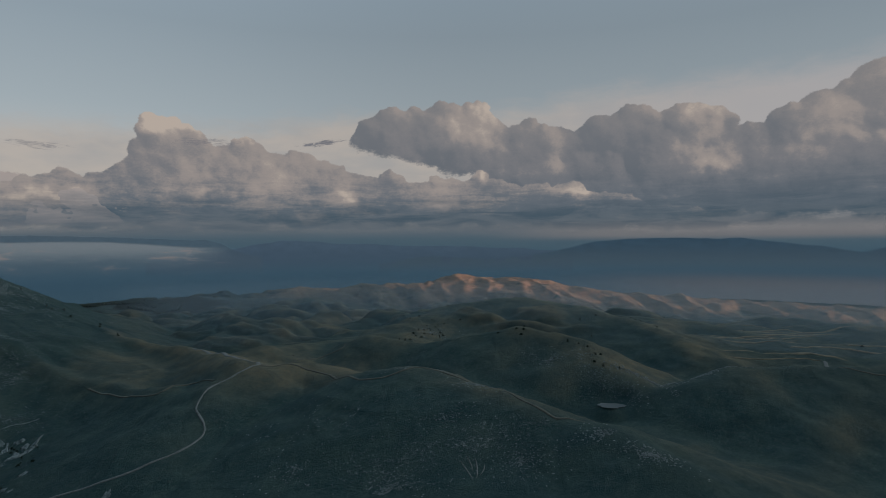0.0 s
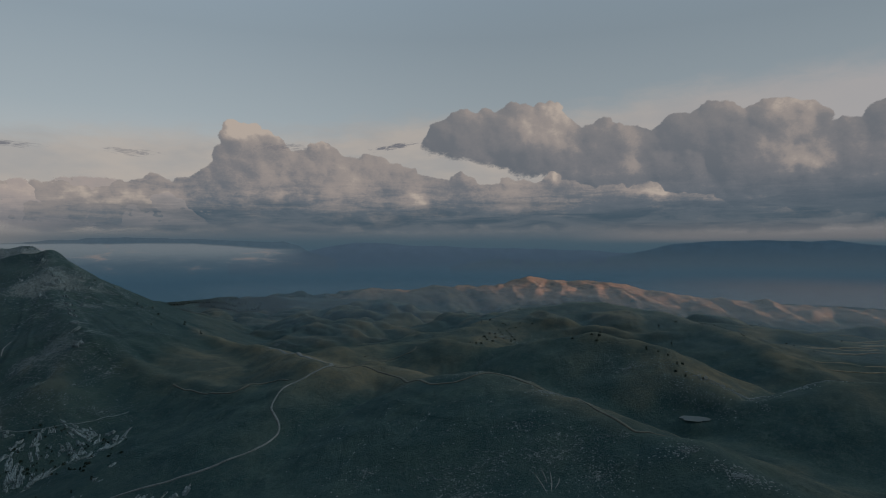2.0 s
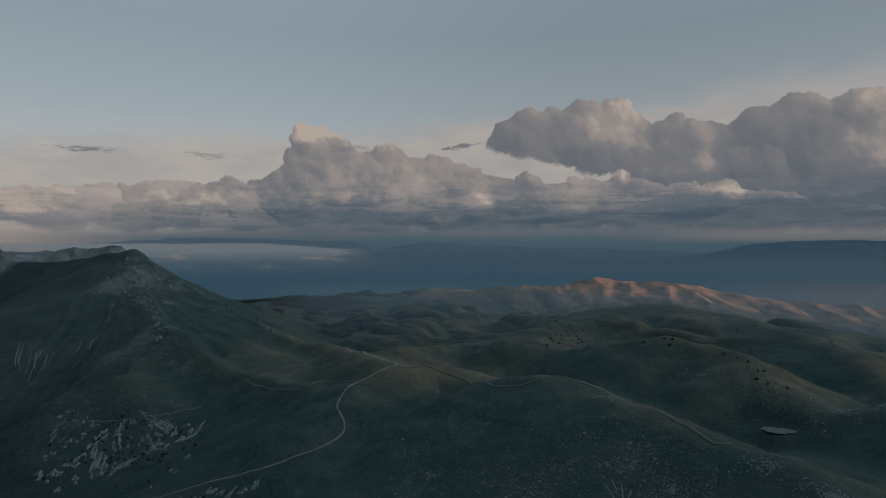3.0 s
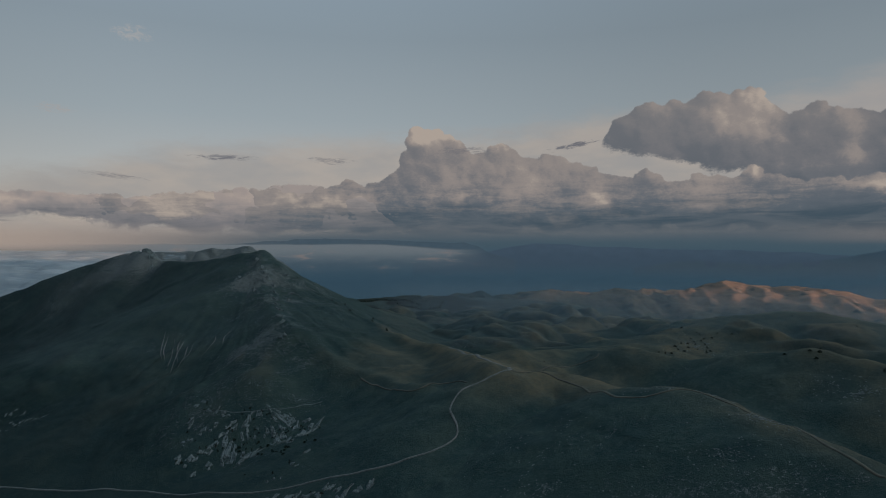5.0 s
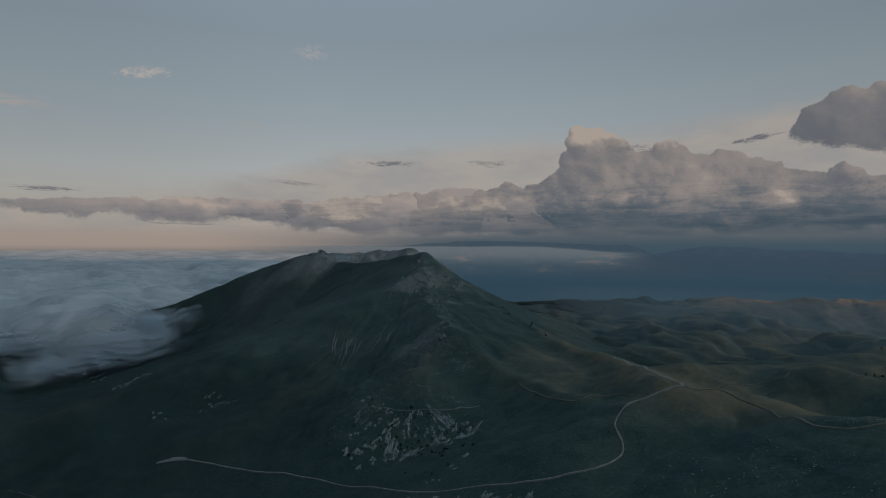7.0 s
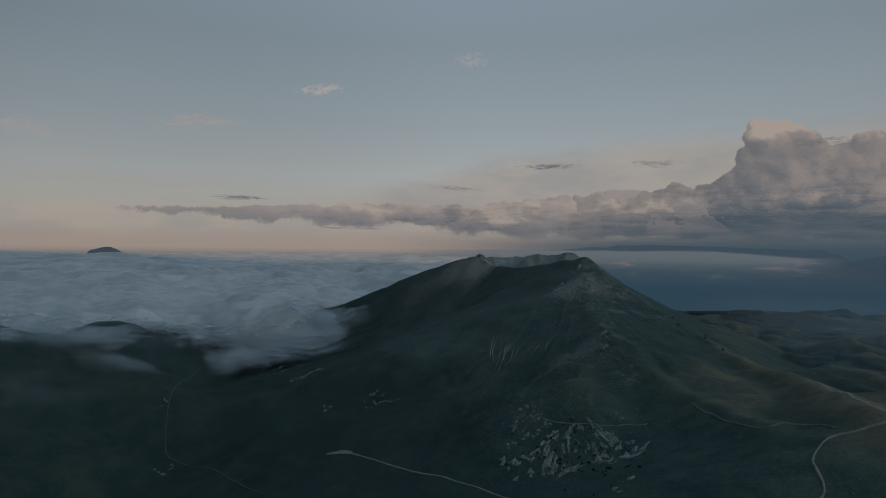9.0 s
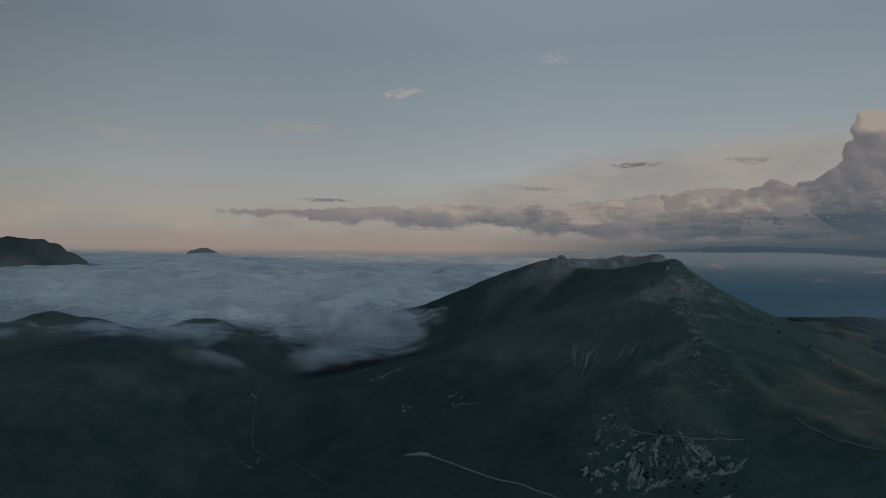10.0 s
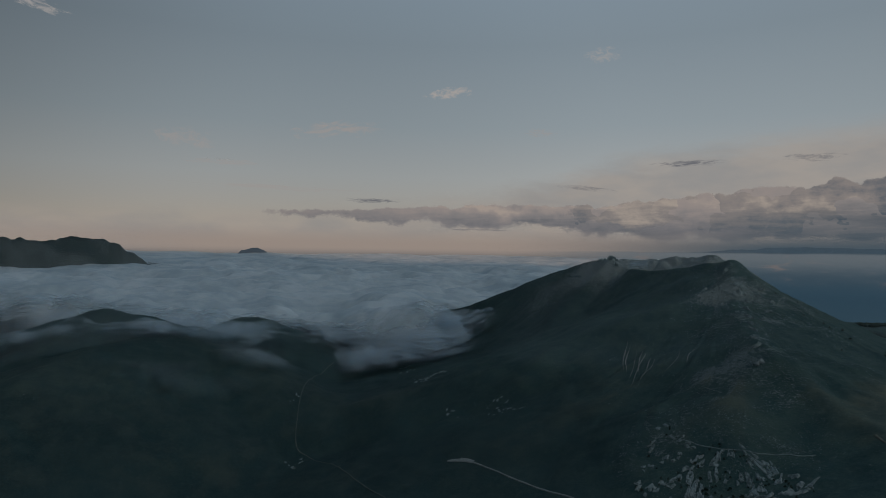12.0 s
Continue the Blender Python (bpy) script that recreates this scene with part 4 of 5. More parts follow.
# ---- wisps of mist on the slopes ----
def mist(x, y, along, across, turn, lift, density, seed, flat=None):
    """A torn sheet of mist: draped over the slope, or lying flat at the height flat and thinning out where it meets the ground."""
    u, v = np.meshgrid(np.linspace(-1, 1, 60), np.linspace(-1, 1, 40))
    ca, sa = math.cos(radians(turn)), math.sin(radians(turn))
    gx, gy = x + ca * u * along - sa * v * across, y + sa * u * along + ca * v * across
    g = land(gx, gy)
    me_all = []
    for layer in range(5):
        up_ = lift * (0.25 + 0.38 * layer) if flat is None else lift * 0.38 * (layer - 2)
        z = (blur(g, 3.0) if flat is None else flat) + up_ + 0.45 * lift * rough(gx + 23 * layer, gy, 60, 3, seed)
        size = 1.0 - 0.13 * abs(layer - 1.5)
        body = (1.2 - 1.35 * (u * u + v * v) / size ** 2) * step(z - g, 0, lift)
        me = grid_mesh("mist_wisp", gx + 9 * layer, gy, z + LEVEL, {"body": body}, keep=(body > 0.02))
        if len(me.polygons):
            me.materials.append(MIST[min(int(density * 10), 5)])
            me_all.append(tagged(new("mist_wisp", me), "torn wisp of grey mist drifting over the slope", "mist", kind="stuff"))
    return me_all


MIST = [fog_material("mist_vapour", 0.03 + 0.062 * k, True) for k in range(6)]
# bearing, reach, half length, half width, turn, depth, density, height (None: draped)
for k, (b_, d_, l_, w_, t_, h_, s_, z_) in enumerate((
        (63.5, 1480, 170, 130, 60, 30, 0.5, -165), (65.5, 1400, 200, 130, 65, 30, 0.5, -195), (67, 1330, 200, 120, 70, 26, 0.45, -222), (72, 1330, 240, 130, 75, 26, 0.45, -228), (76, 1450, 260, 180, 80, 28, 0.5, -205),
        (92, 1265, 260, 50, 92, 22, 0.5, -150), (85, 1270, 240, 55, 92, 24, 0.5, -154), (96, 1260, 180, 50, 96, 16, 0.5, -150), (91, 1238, 150, 36, 92, 20, 0.4, -152), (87, 1240, 150, 36, 92, 20, 0.4, -154), (84, 1232, 120, 36, 90, 20, 0.4, -162), (47.5, 2120, 60, 60, 40, 14, 0.5, -34), (49.5, 2150, 50, 50, 40, 12, 0.5, -30), (86, 1520, 260, 90, 92, 22, 0.5, -165), (94, 1500, 220, 80, 96, 22, 0.5, -150),
        (87.0, 1010, 130, 40, 95, 8, 0.05, None), (89.5, 1040, 100, 30, 97, 8, 0.05, None), (81.5, 1100, 90, 60, 85, 14, 0.26, None), (64.5, 1260, 110, 60, 70, 16, 0.26, None))):
    bx_, by_, _z = at(b_, d_, 0, END)
    mist(bx_, by_, l_, w_, t_, h_, s_, 60 + k, z_)

# ---- roads and tracks ----
def stone_grain(name, a, b, scale=0.8, rough_=0.95, strength=0.4):
    m, n = material(name)
    p = n.add("ShaderNodeTexCoord").outputs["Object"]
    f, g = n.noise(p, scale, 6, 0.65), n.noise(p, scale * 0.12, 4, 0.55)
    col = n.mix(n.span(n.plus(n.mul(f, 0.65), n.mul(g, 0.35)), 0.36, 0.64), a, b)
    finish(n, principled(n, col, rough_, 0.15, bump(n, f, strength, 0.5)))
    return m


STUBBLE = stone_grain("dry_stubble", (0.10, 0.10, 0.075), (0.19, 0.18, 0.13), 0.12)
DIM = stone_grain("dark_track", (0.042, 0.060, 0.060), (0.080, 0.100, 0.096), 0.3)
GRAVEL = stone_grain("road_gravel", (0.10, 0.122, 0.126), (0.17, 0.20, 0.205), 0.5)
TRACK = stone_grain("worn_track", (0.07, 0.083, 0.075), (0.118, 0.13, 0.113), 0.3)
LIME = stone_grain("limestone", (0.064, 0.096, 0.107), (0.168, 0.226, 0.243), 0.45, 0.9, 0.8)
STONE = stone_grain("pale_stone", (0.10, 0.13, 0.14), (0.22, 0.27, 0.28), 0.6)
SCREE = stone_grain("scree", (0.12, 0.135, 0.135), (0.22, 0.24, 0.24), 0.6)


def smooth_line(pts, gap=2.5):
    """A smooth line through pts with a point about every gap metres."""
    p = np.array(pts, float)
    p = np.concatenate([[2 * p[0] - p[1]], p, [2 * p[-1] - p[-2]]])
    out_ = []
    for i in range(1, len(p) - 2):
        n = max(int(np.hypot(*(p[i + 1] - p[i])) / gap), 1)
        for t in np.arange(n) / n:
            out_.append(0.5 * (2 * p[i] + (p[i + 1] - p[i - 1]) * t + (2 * p[i - 1] - 5 * p[i] + 4 * p[i + 1] - p[i + 2]) * t * t + (3 * p[i] - p[i - 1] - 3 * p[i + 1] + p[i + 2]) * t ** 3))
    out_.append(p[-2])
    return np.array(out_)


def ribbon(name, pts, width, mat, label, category="road", lift=0.45, taper=None, wobble=0.25, seed=0, kind="structure"):
    """A strip of worn ground that follows the land, crowned a little, with shoulders sunk into the turf."""
    c = smooth_line(pts)
    tan = np.gradient(c, axis=0)
    tan /= np.maximum(np.hypot(tan[:, 0], tan[:, 1]), 1e-6)[:, None]
    side_ = np.stack([-tan[:, 1], tan[:, 0]], 1)
    s = np.linspace(0, 1, len(c))
    half = 0.5 * width * (1 + wobble * rough(np.arange(len(c)) * 2.5, np.zeros(len(c)) + seed, 14, 3, 7 + seed))
    if taper is not None:
        half = half * np.interp(s, *taper)
    u = np.array([-1.25, -1.0, -0.45, 0.0, 0.45, 1.0, 1.25])[:, None]
    x, y = c[:, 0][None] + side_[:, 0][None] * half[None] * u, c[:, 1][None] + side_[:, 1][None] * half[None] * u
    z = land(x, y) + LEVEL
    mid = land(c[:, 0], c[:, 1])[None] + LEVEL
    z = 0.5 * z + 0.5 * np.maximum(mid, z - 0.4) + np.array([-0.7, 0.0, 0.06, 0.1, 0.06, 0.0, -0.7])[:, None] + lift
    me = grid_mesh(name, x, y, z)
    me.materials.append(mat)
    return tagged(new(name, me), label, category, kind=kind)


ribbon("road", ((-649, 377), (-585, 386), (-503, 393), (-429, 396), (-350, 386), (-297, 389), (-259, 398), (-224, 406), (-204, 417), (-188, 431), (-181, 446), (-180, 456), (-183, 464), (-189, 472), (-196, 481), (-199, 497), (-196, 517), (-187, 531), (-176, 545), (-170, 560)),
       1.45, GRAVEL, "pale gravel mountain road winding below the summit")
ribbon("road", ((-170, 560), (-178, 575), (-197, 590), (-230, 630), (-268, 685), (-290, 705)), 3.4, GRAVEL, "pale gravel road climbing from the fork")
ribbon("track", ((-170, 560), (-140, 572), (-109, 556), (-85, 520), (-65, 486), (-38, 486), (-19, 500), (5, 488), (24, 468), (40, 443), (52, 418), (64, 399), (78, 393), (100, 404), (122, 420)), 1.8, TRACK, "worn earth track along the crest of the near hill")
ribbon("track", ((-170, 560), (-172, 620), (-176, 690), (-148, 732), (-124, 738), (-122, 756)), 1.8, TRACK, "faint earth track over the saddle meadow")
ribbon("track", ((-345, 592), (-309, 569), (-255, 531), (-238, 543), (-224, 548), (-201, 532)), 1.5, TRACK, "faint earth track along the foot of the slope")
ribbon("track", ((-452, 492), (-427, 499), (-406, 509), (-389, 530), (-368, 553)), 0.6, LIME, "stony ledge track across the mountain face")
ribbon("track", ((-640, 286), (-707, 282), (-807, 276), (-878, 262), (-911, 252), (-963, 264), (-1030, 285), (-1208, 351), (-1313, 412)), 1.1, DIM, "dim valley track running into the mist")
ribbon("track", ((520, 830), (505, 800), (494, 770), (440, 690)), 4.0, GRAVEL, "short bend of pale track on the far meadow")
ribbon("track", ((389, 600), (402, 586), (423, 582), (470, 590)), 1.8, TRACK, "faint track over the right-hand pasture")
# strips of stubble between the low hills
rng_ = random.Random(31)
for k in range(16):
    x_, y_ = rng_.uniform(450, 640), 840 + 24 * k + rng_.uniform(-8, 8)
    l_, t_ = rng_.uniform(40, 100), rng_.uniform(-0.25, 0.1)
    ribbon("field_strip", tuple((x_ + l_ * u_, y_ + t_ * l_ * u_ + 4 * math.sin(3 * u_ + k)) for u_ in (-1, -0.4, 0.3, 1)), rng_.uniform(4, 9), STUBBLE, "narrow pale strip of dry stubble field", "field", taper=((0, 0.1, 0.9, 1), (0.3, 1, 0.8, 0.2)), seed=40 + k)
# turning place at the road's end
ribbon("turning_place", ((-660, 366), (-650, 372), (-640, 378), (-628, 381)), 6.5, GRAVEL, "small gravel turning place at the end of the road", taper=((0, 0.5, 1), (0.4, 1.0, 0.5)))
# washed-out gullies
for k, (a, b) in enumerate((((-731, 685), (-671, 624)), ((-703, 676), (-640, 604)), ((-681, 672), (-624, 595)), ((-657, 665), (-627, 616)), ((-640, 690), (-612, 640)), ((-720, 680), (-662, 622)), ((-692, 676), (-640, 622)), ((-668, 668), (-622, 606)), ((-622, 700), (-600, 660)))):
    mid_ = ((a[0] + b[0]) / 2 + 5 * math.sin(k * 2.1), (a[1] + b[1]) / 2 - 4 * math.cos(k))
    ribbon("scree_gully", (a, mid_, b), 0.95, SCREE, "narrow washed-out gully of pale scree", "gully", taper=((0, 0.3, 0.7, 1), (0.2, 1, 0.8, 0.15)), wobble=0.6, seed=k, lift=0.35)
for k, (a, b) in enumerate((((10, 366), (16.5, 347)), ((19, 368), (18.5, 348)), ((14, 369), (17, 356)), ((24, 362), (21, 352)))):
    ribbon("scree_gully", (a, ((a[0] + b[0]) / 2 + 0.8, (a[1] + b[1]) / 2), b), 0.5, SCREE, "thin washed-out gully of pale scree on the near hill", "gully", taper=((0, 0.3, 0.7, 1), (0.2, 1, 0.8, 0.15)), wobble=0.6, seed=20 + k, lift=0.3)


# ---- pond ----
def pond():
    m, n = material("pond_water")
    p = n.add("ShaderNodeTexCoord").outputs["Object"]
    # paleness of the reflected sky is put into the water's base colour
    finish(n, principled(n, n.mix(n.noise(p, 0.2, 3), (0.09, 0.12, 0.125), (0.13, 0.16, 0.165)), 0.35, 0.4, bump(n, n.noise(p, 2.0, 3), 0.05, 0.05)))
    bm = bmesh.new()
    ring = []
    for k in range(48):
        a = 2 * math.pi * k / 48
        r = 1 + 0.12 * math.sin(3 * a + 1) + 0.07 * math.sin(7 * a)
        ring.append(bm.verts.new((155 + 13.0 * r * math.cos(a), 561 + 8.5 * r * math.sin(a), LEVEL - 150.0)))
    bm.faces.new(ring)
    me = bpy.data.meshes.new("pond")
    bm.to_mesh(me), bm.free()
    me.materials.append(m)
    return tagged(new("pond", me), "small still upland pond with the sky's paleness painted in", "pond", kind="structure")


pond()


# ---- limestone ----
def uphill(x, y):
    e = 4.0
    g = np.array([float(land(np.array([x + e]), np.array([y]))[0] - land(np.array([x - e]), np.array([y]))[0]), float(land(np.array([x]), np.array([y + e]))[0] - land(np.array([x]), np.array([y - e]))[0])])
    return g / max(np.hypot(*g), 1e-6)


def outcrop(x, y, length, width, seed, label, tall=1.4, skew=0.0, jag=1.0):
    """A bed of bare limestone that tapers uphill, its surface broken into ribs."""
    up_ = uphill(x, y)
    ca, sa = math.cos(skew), math.sin(skew)
    up_ = np.array([ca * up_[0] - sa * up_[1], sa * up_[0] + ca * up_[1]])
    right = np.array([up_[1], -up_[0]])
    nu, nv = max(int(length / 0.8), 10), max(int(width / 0.8), 8)
    U, V = np.meshgrid(np.linspace(-0.5, 0.5, nu), np.linspace(-0.5, 0.5, nv), indexing="ij")
    px_, py_ = x + right[0] * V * width + up_[0] * U * length, y + right[1] * V * width + up_[1] * U * length
    teeth = rough(V * width + 0 * U, U * 0 + seed * 7.3, max(width / 5, 1.5), 3, seed)
    reach_ = 0.5 - np.abs(V) * 1.3 * jag + 0.38 * teeth * jag
    edge_ = np.minimum(reach_ - U, 0.5 - np.abs(V) * 1.0 + 0.1 * rough(px_, py_, 3.0, 3, seed + 1))
    edge_ = np.minimum(edge_, U + 0.5 + 0.25 * rough(px_, py_, 4.0, 3, seed + 2))
    holes = rough(px_, py_, 3.4, 3, seed + 5)
    inside = (edge_ > 0.0) & (holes < 0.55)
    seen_ = np.zeros(inside.shape, bool)  # keep the one bed that holds together
    core = np.unravel_index(np.argmax(np.where(inside, edge_, -9)), inside.shape)
    seen_[core] = inside[core]
    for _ in range(nu + nv):
        grown = seen_.copy()
        grown[1:] |= seen_[:-1]
        grown[:-1] |= seen_[1:]
        grown[:, 1:] |= seen_[:, :-1]
        grown[:, :-1] |= seen_[:, 1:]
        seen_ = grown & inside
    inside = seen_
    ribs = np.abs(rough(V * width * 1.6, U * length * 0.35, 2.2, 3, seed + 3))
    z = land(px_, py_) + LEVEL - 0.4 + tall * np.clip(edge_ * 7, 0, 1) * (0.55 + 0.75 * ribs) - 1.6 * step(holes, 0.3, 0.6)
    z = np.where(inside, z, land(px_, py_) + LEVEL - 1.2)
    me = grid_mesh("rock_outcrop", px_, py_, z, keep=inside)
    me.polygons.foreach_set("use_smooth", np.zeros(len(me.polygons), bool))
    me.materials.append(LIME)
    if not len(me.polygons):
        return None
    return tagged(new("rock_outcrop", me), label, "rock", "limestone on the mountain")


# jagged beds that point up the slope, crowded in two rows above the road
rng_ = random.Random(9)
for k in range(92):
    row = k % 3
    t_ = rng_.random() * (0.6 if row == 0 else 1.0)
    x_ = -424 + 84 * t_ + rng_.uniform(-4, 4)
    y_ = (456 + 6 * math.sin(9 * t_), 478 + 14 * t_, 502 + 10 * math.sin(3 * t_))[row] + rng_.uniform(-11, 11)
    l_ = rng_.uniform(7, 13) if rng_.random() < 0.6 else rng_.uniform(15, 28)
    outcrop(x_, y_, l_, l_ * rng_.uniform(0.2, 0.3) + 1.2, 1000 + k, "jagged flame-shaped bed of pale limestone on the slope", 1.5, skew=0.15 + 0.5 * t_ + rng_.uniform(-0.2, 0.2))
CLUMPS = ((-475, 480, 9, 9), (-466, 474, 8, 12), (-449, 455, 10, 14), (-441, 469, 9, 10), (-436, 476, 9, 12), (-435, 433, 10, 12), (-424, 433, 9, 10), (-413, 423, 12, 8), (-406, 437, 8, 12), (-458, 495, 9, 15), (-478, 504, 10, 14),
          (-446, 494, 8, 14), (-436, 494, 7, 13), (-308, 404, 6, 6), (-309, 446, 7, 9), (-308, 428, 9, 6), (-425, 441, 9, 13), (-400, 441, 8, 10))
for k, (x_, y_, l_, w_) in enumerate(CLUMPS):
    for j in range(3):
        outcrop(x_ + rng_.uniform(-5, 5), y_ + rng_.uniform(-5, 5), l_ * rng_.uniform(0.45, 0.75), w_ * rng_.uniform(0.35, 0.6), 2000 + 10 * k + j, "low broken clump of grey limestone in the turf", 1.3, jag=0.8)
LOWBAND = ((-310, 376, 9, 14), (-297, 374, 11, 16), (-290, 381, 8, 10), (-277, 377, 10, 14), (-266, 381, 9, 12), (-254, 380, 11, 14), (-248, 386, 8, 10), (-236, 383, 11, 13), (-228, 386, 10, 10), (-221, 392, 12, 10), (-264, 372, 9, 15), (-286, 368, 9, 16))
for k, (x_, y_, l_, w_) in enumerate(LOWBAND):
    for j in range(4):
        outcrop(x_ + rng_.uniform(-6, 6), y_ + rng_.uniform(-4, 4), l_ * rng_.uniform(0.5, 0.9), w_ * rng_.uniform(0.3, 0.55), 3000 + 10 * k + j, "broad pale limestone bed below the road", 1.3, jag=0.8)
SPUR = ((-735, 886, 12, 12), (-707, 866, 14, 14), (-689, 857, 16, 18), (-676, 848, 16, 20), (-678, 835, 12, 16), (-661, 840, 14, 12), (-640, 815, 20, 8), (-617, 790, 18, 8), (-600, 773, 16, 7), (-583, 756, 16, 7), (-555, 722, 18, 7), (-525, 689, 16, 8), (-481, 634, 12, 16), (-672, 885, 12, 14),
        (-728, 834, 10, 16), (-722, 848, 9, 12), (-640, 866, 12, 12), (-676, 806, 8, 14), (-652, 852, 10, 14), (-625, 840, 9, 14), (-610, 812, 9, 12))
for k, (x_, y_, l_, w_) in enumerate(SPUR):
    outcrop(x_, y_, l_ * 0.8, w_ * 0.7, 400 + k, "rugged grey crag on the rocky spur", 3.2, jag=0.5)
VALLEY = ((-1264, 553, 9, 16), (-1152, 514, 14, 9), (-976, 484, 16, 12), (-958, 464, 14, 10), (-968, 498, 14, 12), (-804, 442, 9, 9), (-770, 498, 14, 18), (-724, 487, 14, 12), (-735, 472, 12, 18), (-868, 240, 10, 12), (-1011, 268, 6, 8))
for k, (x_, y_, l_, w_) in enumerate(VALLEY):
    for j in range(6):
        outcrop(x_ + rng_.uniform(-15, 15), y_ + rng_.uniform(-12, 12), 3.5 + l_ * rng_.uniform(0.15, 0.4), 2.0 + w_ * rng_.uniform(0.08, 0.22), 5000 + 10 * k + j, "isolated grey limestone outcrop on the lower slope", 1.3, jag=1.0)
CRAGS = ((-1085, 963, 26, 16), (-1100, 968, 22, 14), (-1062, 950, 18, 12), (-1120, 962, 20, 14), (-1040, 930, 14, 12))
for k, (x_, y_, l_, w_) in enumerate(CRAGS):
    outcrop(x_, y_, l_, w_, 600 + k, "summit crag of bare grey limestone", 5.0, jag=0.5)


def stone_shape(seed):
    """One angular stone: a cut and squashed low sphere."""
    rng = random.Random(seed)
    bm = bmesh.new()
    bmesh.ops.create_icosphere(bm, subdivisions=1, radius=1.0)
    for v in bm.verts:
        v.co = v.co * (0.72 + 0.5 * rng.random())
        v.co.z *= 0.65
    co = np.array([v.co[:] for v in bm.verts])
    fs = np.array([[v.index for v in f.verts] for f in bm.faces])
    bm.free()
    return co, fs


SHAPES = [stone_shape(k) for k in range(8)]


def stones(x, y, spread, count, size, seed, label, squash=1.0, turn=0.0):
    """A scatter of half-buried stones."""
    rng = np.random.default_rng(seed)
    r = np.abs(rng.normal(0, 0.5, count)) * spread
    a = rng.uniform(0, 2 * math.pi, count)
    lx, ly = r * np.cos(a), r * np.sin(a) * squash
    sx, sy = x + lx * math.cos(turn) - ly * math.sin(turn), y + lx * math.sin(turn) + ly * math.cos(turn)
    clump_ = rough(sx, sy, 18, 3, seed) > (-0.15 if x > -200 else 0.12)
    sx, sy = sx[clump_], sy[clump_]
    sz = land(sx, sy) + LEVEL
    vs, fs, base_ = [], [], 0
    for i in range(len(sx)):
        co, f = SHAPES[rng.integers(8)]
        s = size * rng.uniform(0.35, 1.0) ** 1.6 * 0.8
        w_ = rng.uniform(0, 6.3)
        c, sn = math.cos(w_), math.sin(w_)
        p = co * np.array([s * rng.uniform(0.8, 1.7), s, s])
        vs.append(np.stack([sx[i] + c * p[:, 0] - sn * p[:, 1], sy[i] + sn * p[:, 0] + c * p[:, 1], sz[i] + p[:, 2] + 0.1 * s], 1))
        fs.append(f + base_)
        base_ += len(co)
    me = bpy.data.meshes.new("scattered_stones")
    me.from_pydata(np.concatenate(vs).tolist(), [], np.concatenate(fs).tolist())
    me.materials.append(STONE if x > -200 else LIME)
    return tagged(new("scattered_stones", me), label, "stones", kind="stuff")


FIELDS = ((-32, 352, 34, 520, 0.75, 1.0, 0), (-58, 431, 26, 170, 0.7, 0.6, 0.2), (-2, 414, 24, 170, 0.8, 0.7, 0), (45, 359, 24, 260, 0.75, 1.0, 0), (100, 362, 22, 330, 1.0, 0.45, -0.5), (118, 348, 20, 220, 0.9, 0.45, -0.5), (25, 452, 40, 240, 0.8, 0.7, 0),
          (157, 615, 50, 420, 1.0, 0.5, -0.9), (205, 600, 48, 420, 1.1, 0.35, -0.2), (256, 596, 45, 330, 1.1, 0.3, 0.1), (113, 640, 40, 260, 1.0, 0.6, -0.6), (-115, 434, 40, 230, 0.8, 1.0, 0.3), (-95, 385, 26, 180, 0.8, 1.4, 0.2), (207, 552, 30, 140, 0.9, 0.6, 0),
          (-670, 850, 90, 1500, 2.2, 0.7, 0.8), (-690, 862, 40, 500, 3.0, 0.8, 0.8), (-610, 800, 90, 1300, 2.0, 0.3, 0.85), (-1085, 958, 60, 260, 3.0, 0.3, -0.3), (-510, 670, 100, 1300, 1.4, 0.5, 0.85), (-450, 560, 90, 1500, 1.2, 0.8, 0), (-560, 740, 150, 900, 1.3, 0.6, 0.85), (-720, 640, 60, 260, 1.2, 0.8, 0.5), (-390, 545, 60, 520, 0.9, 0.5, 0.5), (-375, 465, 75, 700, 0.8, 0.5, 0.2), (-620, 880, 70, 420, 1.2, 0.6, 0.4),
          (-560, 620, 90, 380, 1.0, 0.7, 0), (-760, 480, 45, 160, 1.2, 0.7, 0), (-965, 480, 45, 160, 1.4, 0.7, 0), (-1080, 950, 90, 380, 1.9, 0.4, -0.3), (-20, 930, 60, 260, 1.3, 1.3, 0.4), (-440, 640, 60, 260, 0.9, 0.5, -0.6), (-20, 500, 40, 180, 0.7, 0.4, 0))
for k, (x_, y_, sp_, n_, s_, q_, t_) in enumerate(FIELDS):
    stones(x_, y_, sp_ * 1.25, int(n_ * (1.9 if x_ > -200 else 2.2)), s_ if x_ > -200 else 0.62 * s_, 700 + k, "scatter of half-buried pale limestone blocks in grass", q_, t_)


# ---- juniper bushes ----
def part(name, bm, mat, parent, label=""):
    me = bpy.data.meshes.new(name)
    bm.to_mesh(me), bm.free()
    me.materials.append(mat)
    ob = new(name, me)
    ob.parent = parent
    if label:
        tagged(ob, label)
    return ob


def foliage_material():
    m, n = material("juniper_foliage")
    g = n.add("ShaderNodeNewGeometry").outputs["Random Per Island"]
    p = n.add("ShaderNodeTexCoord").outputs["Object"]
    col = n.mix(g, (0.010, 0.021, 0.018), (0.022, 0.037, 0.029))
    finish(n, principled(n, n.mix(n.span(n.noise(p, 6.0, 3), 0.3, 0.7), col, (0.015, 0.026, 0.019)), 0.85, 0.15))
    return m


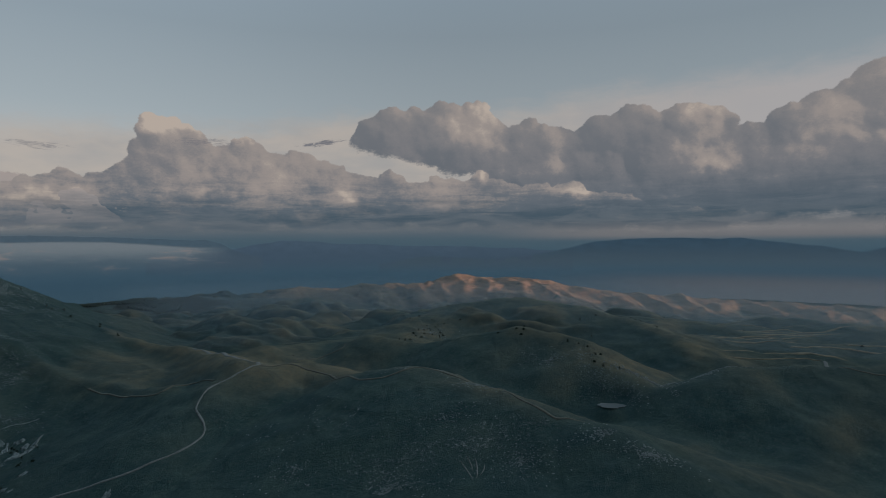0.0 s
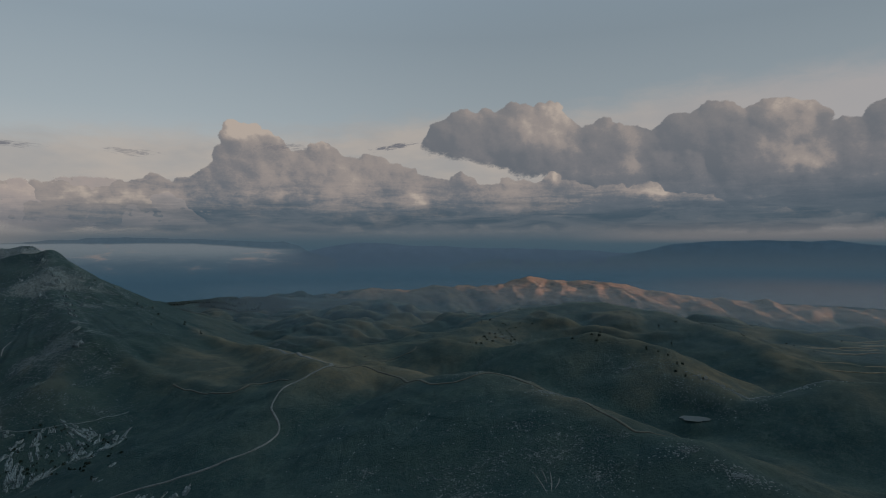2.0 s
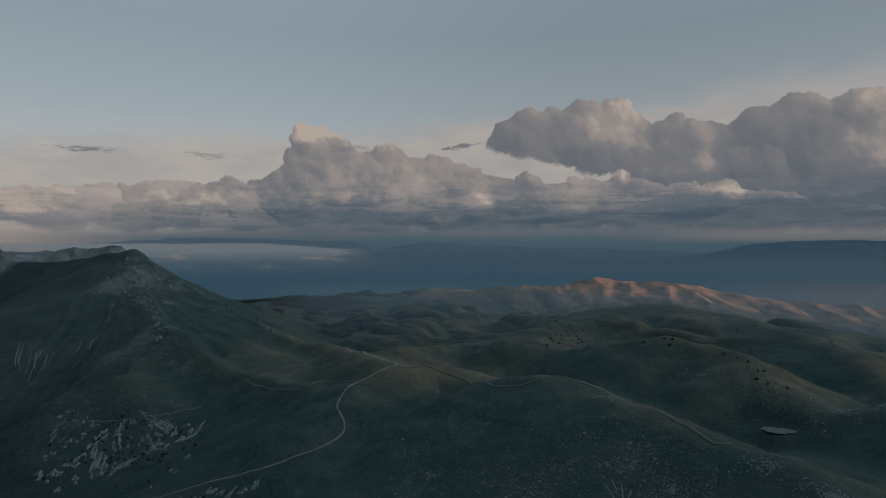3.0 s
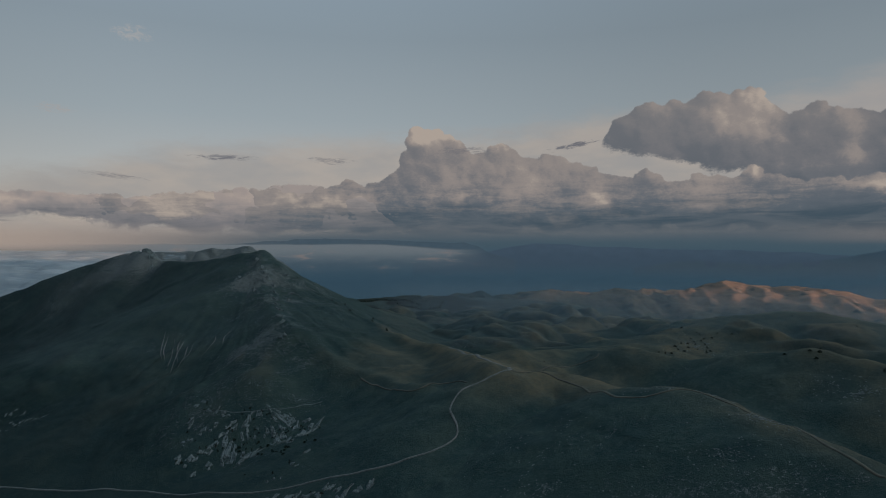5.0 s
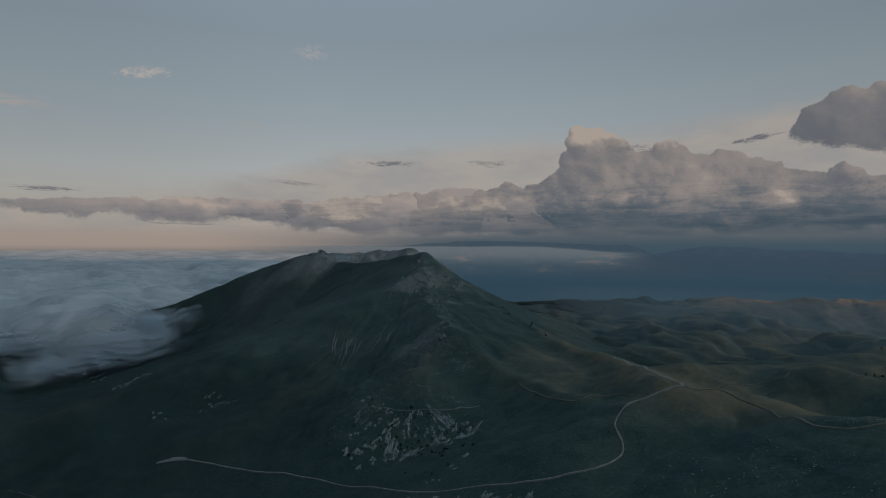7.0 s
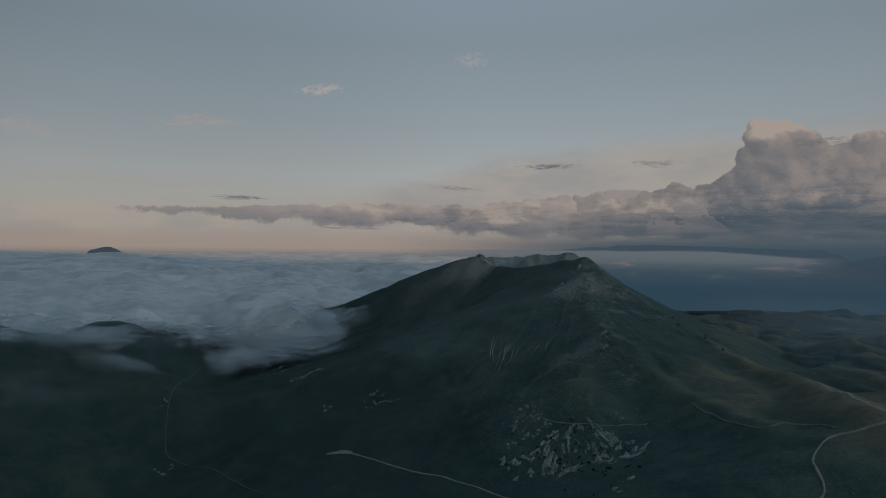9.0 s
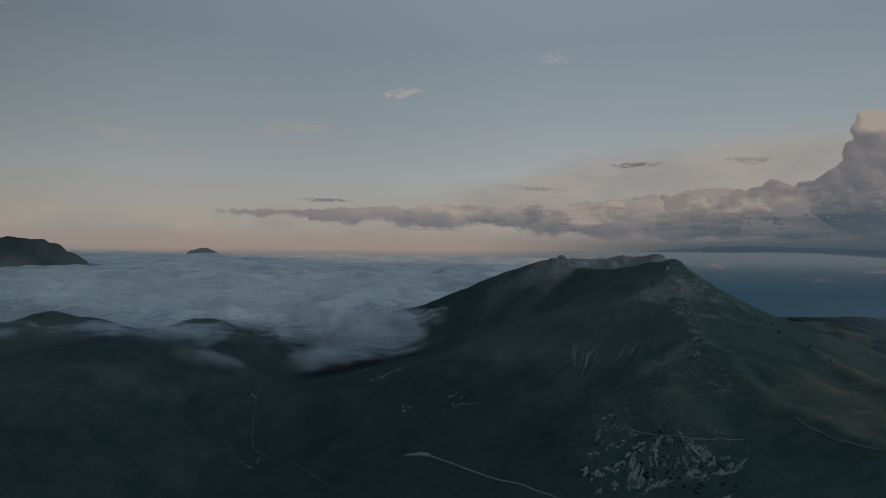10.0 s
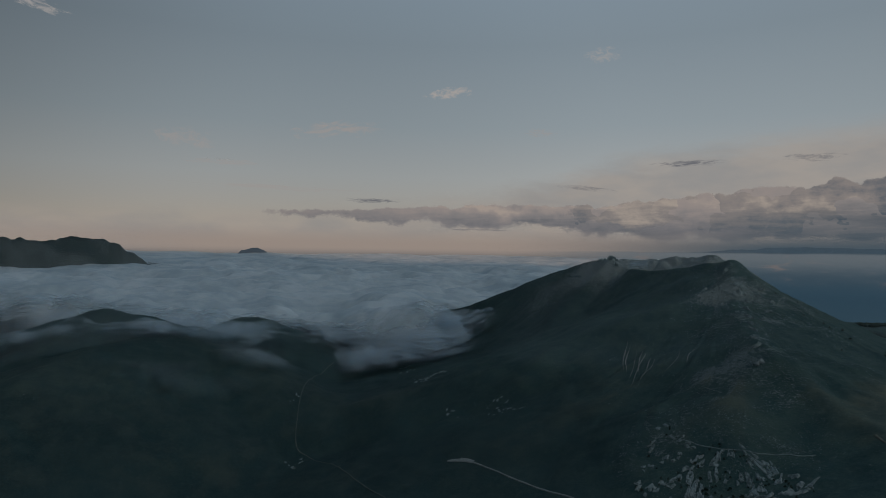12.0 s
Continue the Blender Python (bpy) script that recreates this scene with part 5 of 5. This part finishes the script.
LEAF = foliage_material()
BARK = stone_grain("bark", (0.05, 0.04, 0.03), (0.10, 0.08, 0.06), 8.0)


def juniper(seed, wide, tall):
    rng = random.Random(seed)
    root = new("juniper_bush")
    tagged(root, "dark round juniper bush alone on the grass", "bush", "junipers on the slopes")
    bm = bmesh.new()
    for k in range(3):
        a = k * 2.1 + rng.random()
        ret = bmesh.ops.create_cone(bm, cap_ends=True, segments=6, radius1=0.11, radius2=0.04, depth=tall * 0.75)
        m = Matrix.Translation((0.18 * math.cos(a), 0.18 * math.sin(a), tall * 0.3)) @ Euler((0.35 * math.sin(a), -0.35 * math.cos(a), 0)).to_matrix().to_4x4()
        bmesh.ops.transform(bm, matrix=m, verts=ret["verts"])
    part("trunk", bm, BARK, root, "short forked brown trunk")
    bm = bmesh.new()
    for k in range(70):
        a, v = rng.uniform(0, 6.283), rng.random() ** 0.6
        hh = rng.random()
        r = wide * v * (1 - 0.55 * hh ** 1.6)
        ret = bmesh.ops.create_icosphere(bm, subdivisions=1, radius=rng.uniform(0.16, 0.34) * wide * 0.55)
        for vt in ret["verts"]:
            vt.co *= rng.uniform(0.55, 1.3)
        bmesh.ops.translate(bm, verts=ret["verts"], vec=(r * math.cos(a), r * math.sin(a), 0.15 + hh * tall))
    part("crown", bm, LEAF, root)
    return root


KINDS = [juniper(1, 1.5, 2.1), juniper(2, 1.9, 1.8), juniper(3, 1.3, 2.8)]
BUSHES = (
    ((-55, 872), (-48, 874), (-45, 910), (-41, 904), (-38, 927), (-26, 958), (-22, 949), (-13, 958), (-9, 965), (-5, 938), (-1, 931), (-6, 920), (-17, 923), (-29, 920), (-33, 903), (1, 970), (8, 982), (-40, 986), (-53, 973), (27, 983), (-63, 870), (-30, 935), (-20, 940), (-8, 948)),
    ((84, 700), (92, 698), (88, 690), (63, 701), (136, 668), (147, 663), (155, 656), (159, 637), (154, 622), (94, 706), (301, 1038), (306, 1037), (296, 962), (302, 958), (308, 952), (318, 915), (314, 895), (-178, 720), (160, 610), (175, 606)),
    ((-633, 913), (-571, 877), (-548, 880), (-552, 884), (-476, 843), (-490, 870), (-436, 817), (-653, 894), (-598, 876), (-440, 822), (-520, 850), (-500, 800)),
    ((-416, 455), (-406, 468), (-383, 472), (-370, 471), (-355, 458), (-343, 460), (-346, 466), (-313, 428), (-317, 412), (-473, 480), (-459, 464), (-344, 411), (-408, 456), (-316, 467), (-333, 475), (-471, 501), (-467, 493), (-455, 493), (-437, 430), (-431, 430), (-424, 442), (-288, 373), (-280, 374), (-271, 376), (-261, 383), (-251, 382), (-440, 455), (-428, 448), (-395, 462), (-385, 455), (-362, 477)),
)
rng_ = random.Random(5)
BUSHES = BUSHES + (tuple((-424 + 90 * rng_.random(), 448 + 62 * rng_.random()) for _ in range(60)), tuple((rng_.uniform(-60, 700), rng_.uniform(900, 1500)) for _ in range(70)))
for group_, (scale_, spots) in enumerate(zip((1.05, 0.95, 1.15, 0.85, 0.72, 1.0), BUSHES)):
    for bx, by in spots:
        src = KINDS[rng_.randrange(3)]
        s_ = scale_ * rng_.uniform(0.75, 1.35)
        ob_ = copy_thing(src, pose(bx, by, height(bx, by) - 0.25, 0, 0, rng_.uniform(0, 360)))
        ob_.scale = (s_, s_, s_)
for k, src in enumerate(KINDS):
    bx, by = ((-15, 975), (165, 640), (-560, 872))[k]
    src.matrix_world = pose(bx, by, height(bx, by) - 0.25)


# ---- the dark wood on the far low ridge ----
def far_wood():
    rng = np.random.default_rng(91)
    bearing, reach_ = np.radians(rng.uniform(20.5, 31.5, 9000)), rng.uniform(1820, 2060, 9000)
    x, y = -reach_ * np.sin(bearing), reach_ * np.cos(bearing)
    keep_ = rough(x, y, 130, 3, 87) + 0.35 * rough(x, y, 40, 2, 88) > -0.05
    x, y = x[keep_], y[keep_]
    z = land(x, y) + LEVEL
    vs, fs, base_ = [], [], 0
    for i in range(len(x)):
        co, f = SHAPES[rng.integers(8)]
        r = rng.uniform(2.2, 4.6)
        vs.append(co * np.array([r, r, 1.9 * r]) + np.array([x[i], y[i], z[i] + 0.8 * r]))
        fs.append(f + base_)
        base_ += len(co)
    me = bpy.data.meshes.new("far_wood")
    me.from_pydata(np.concatenate(vs).tolist(), [], np.concatenate(fs).tolist())
    me.materials.append(LEAF)
    return tagged(new("far_wood", me), "dark distant wood on a low ridge", "wood", kind="stuff")


far_wood()
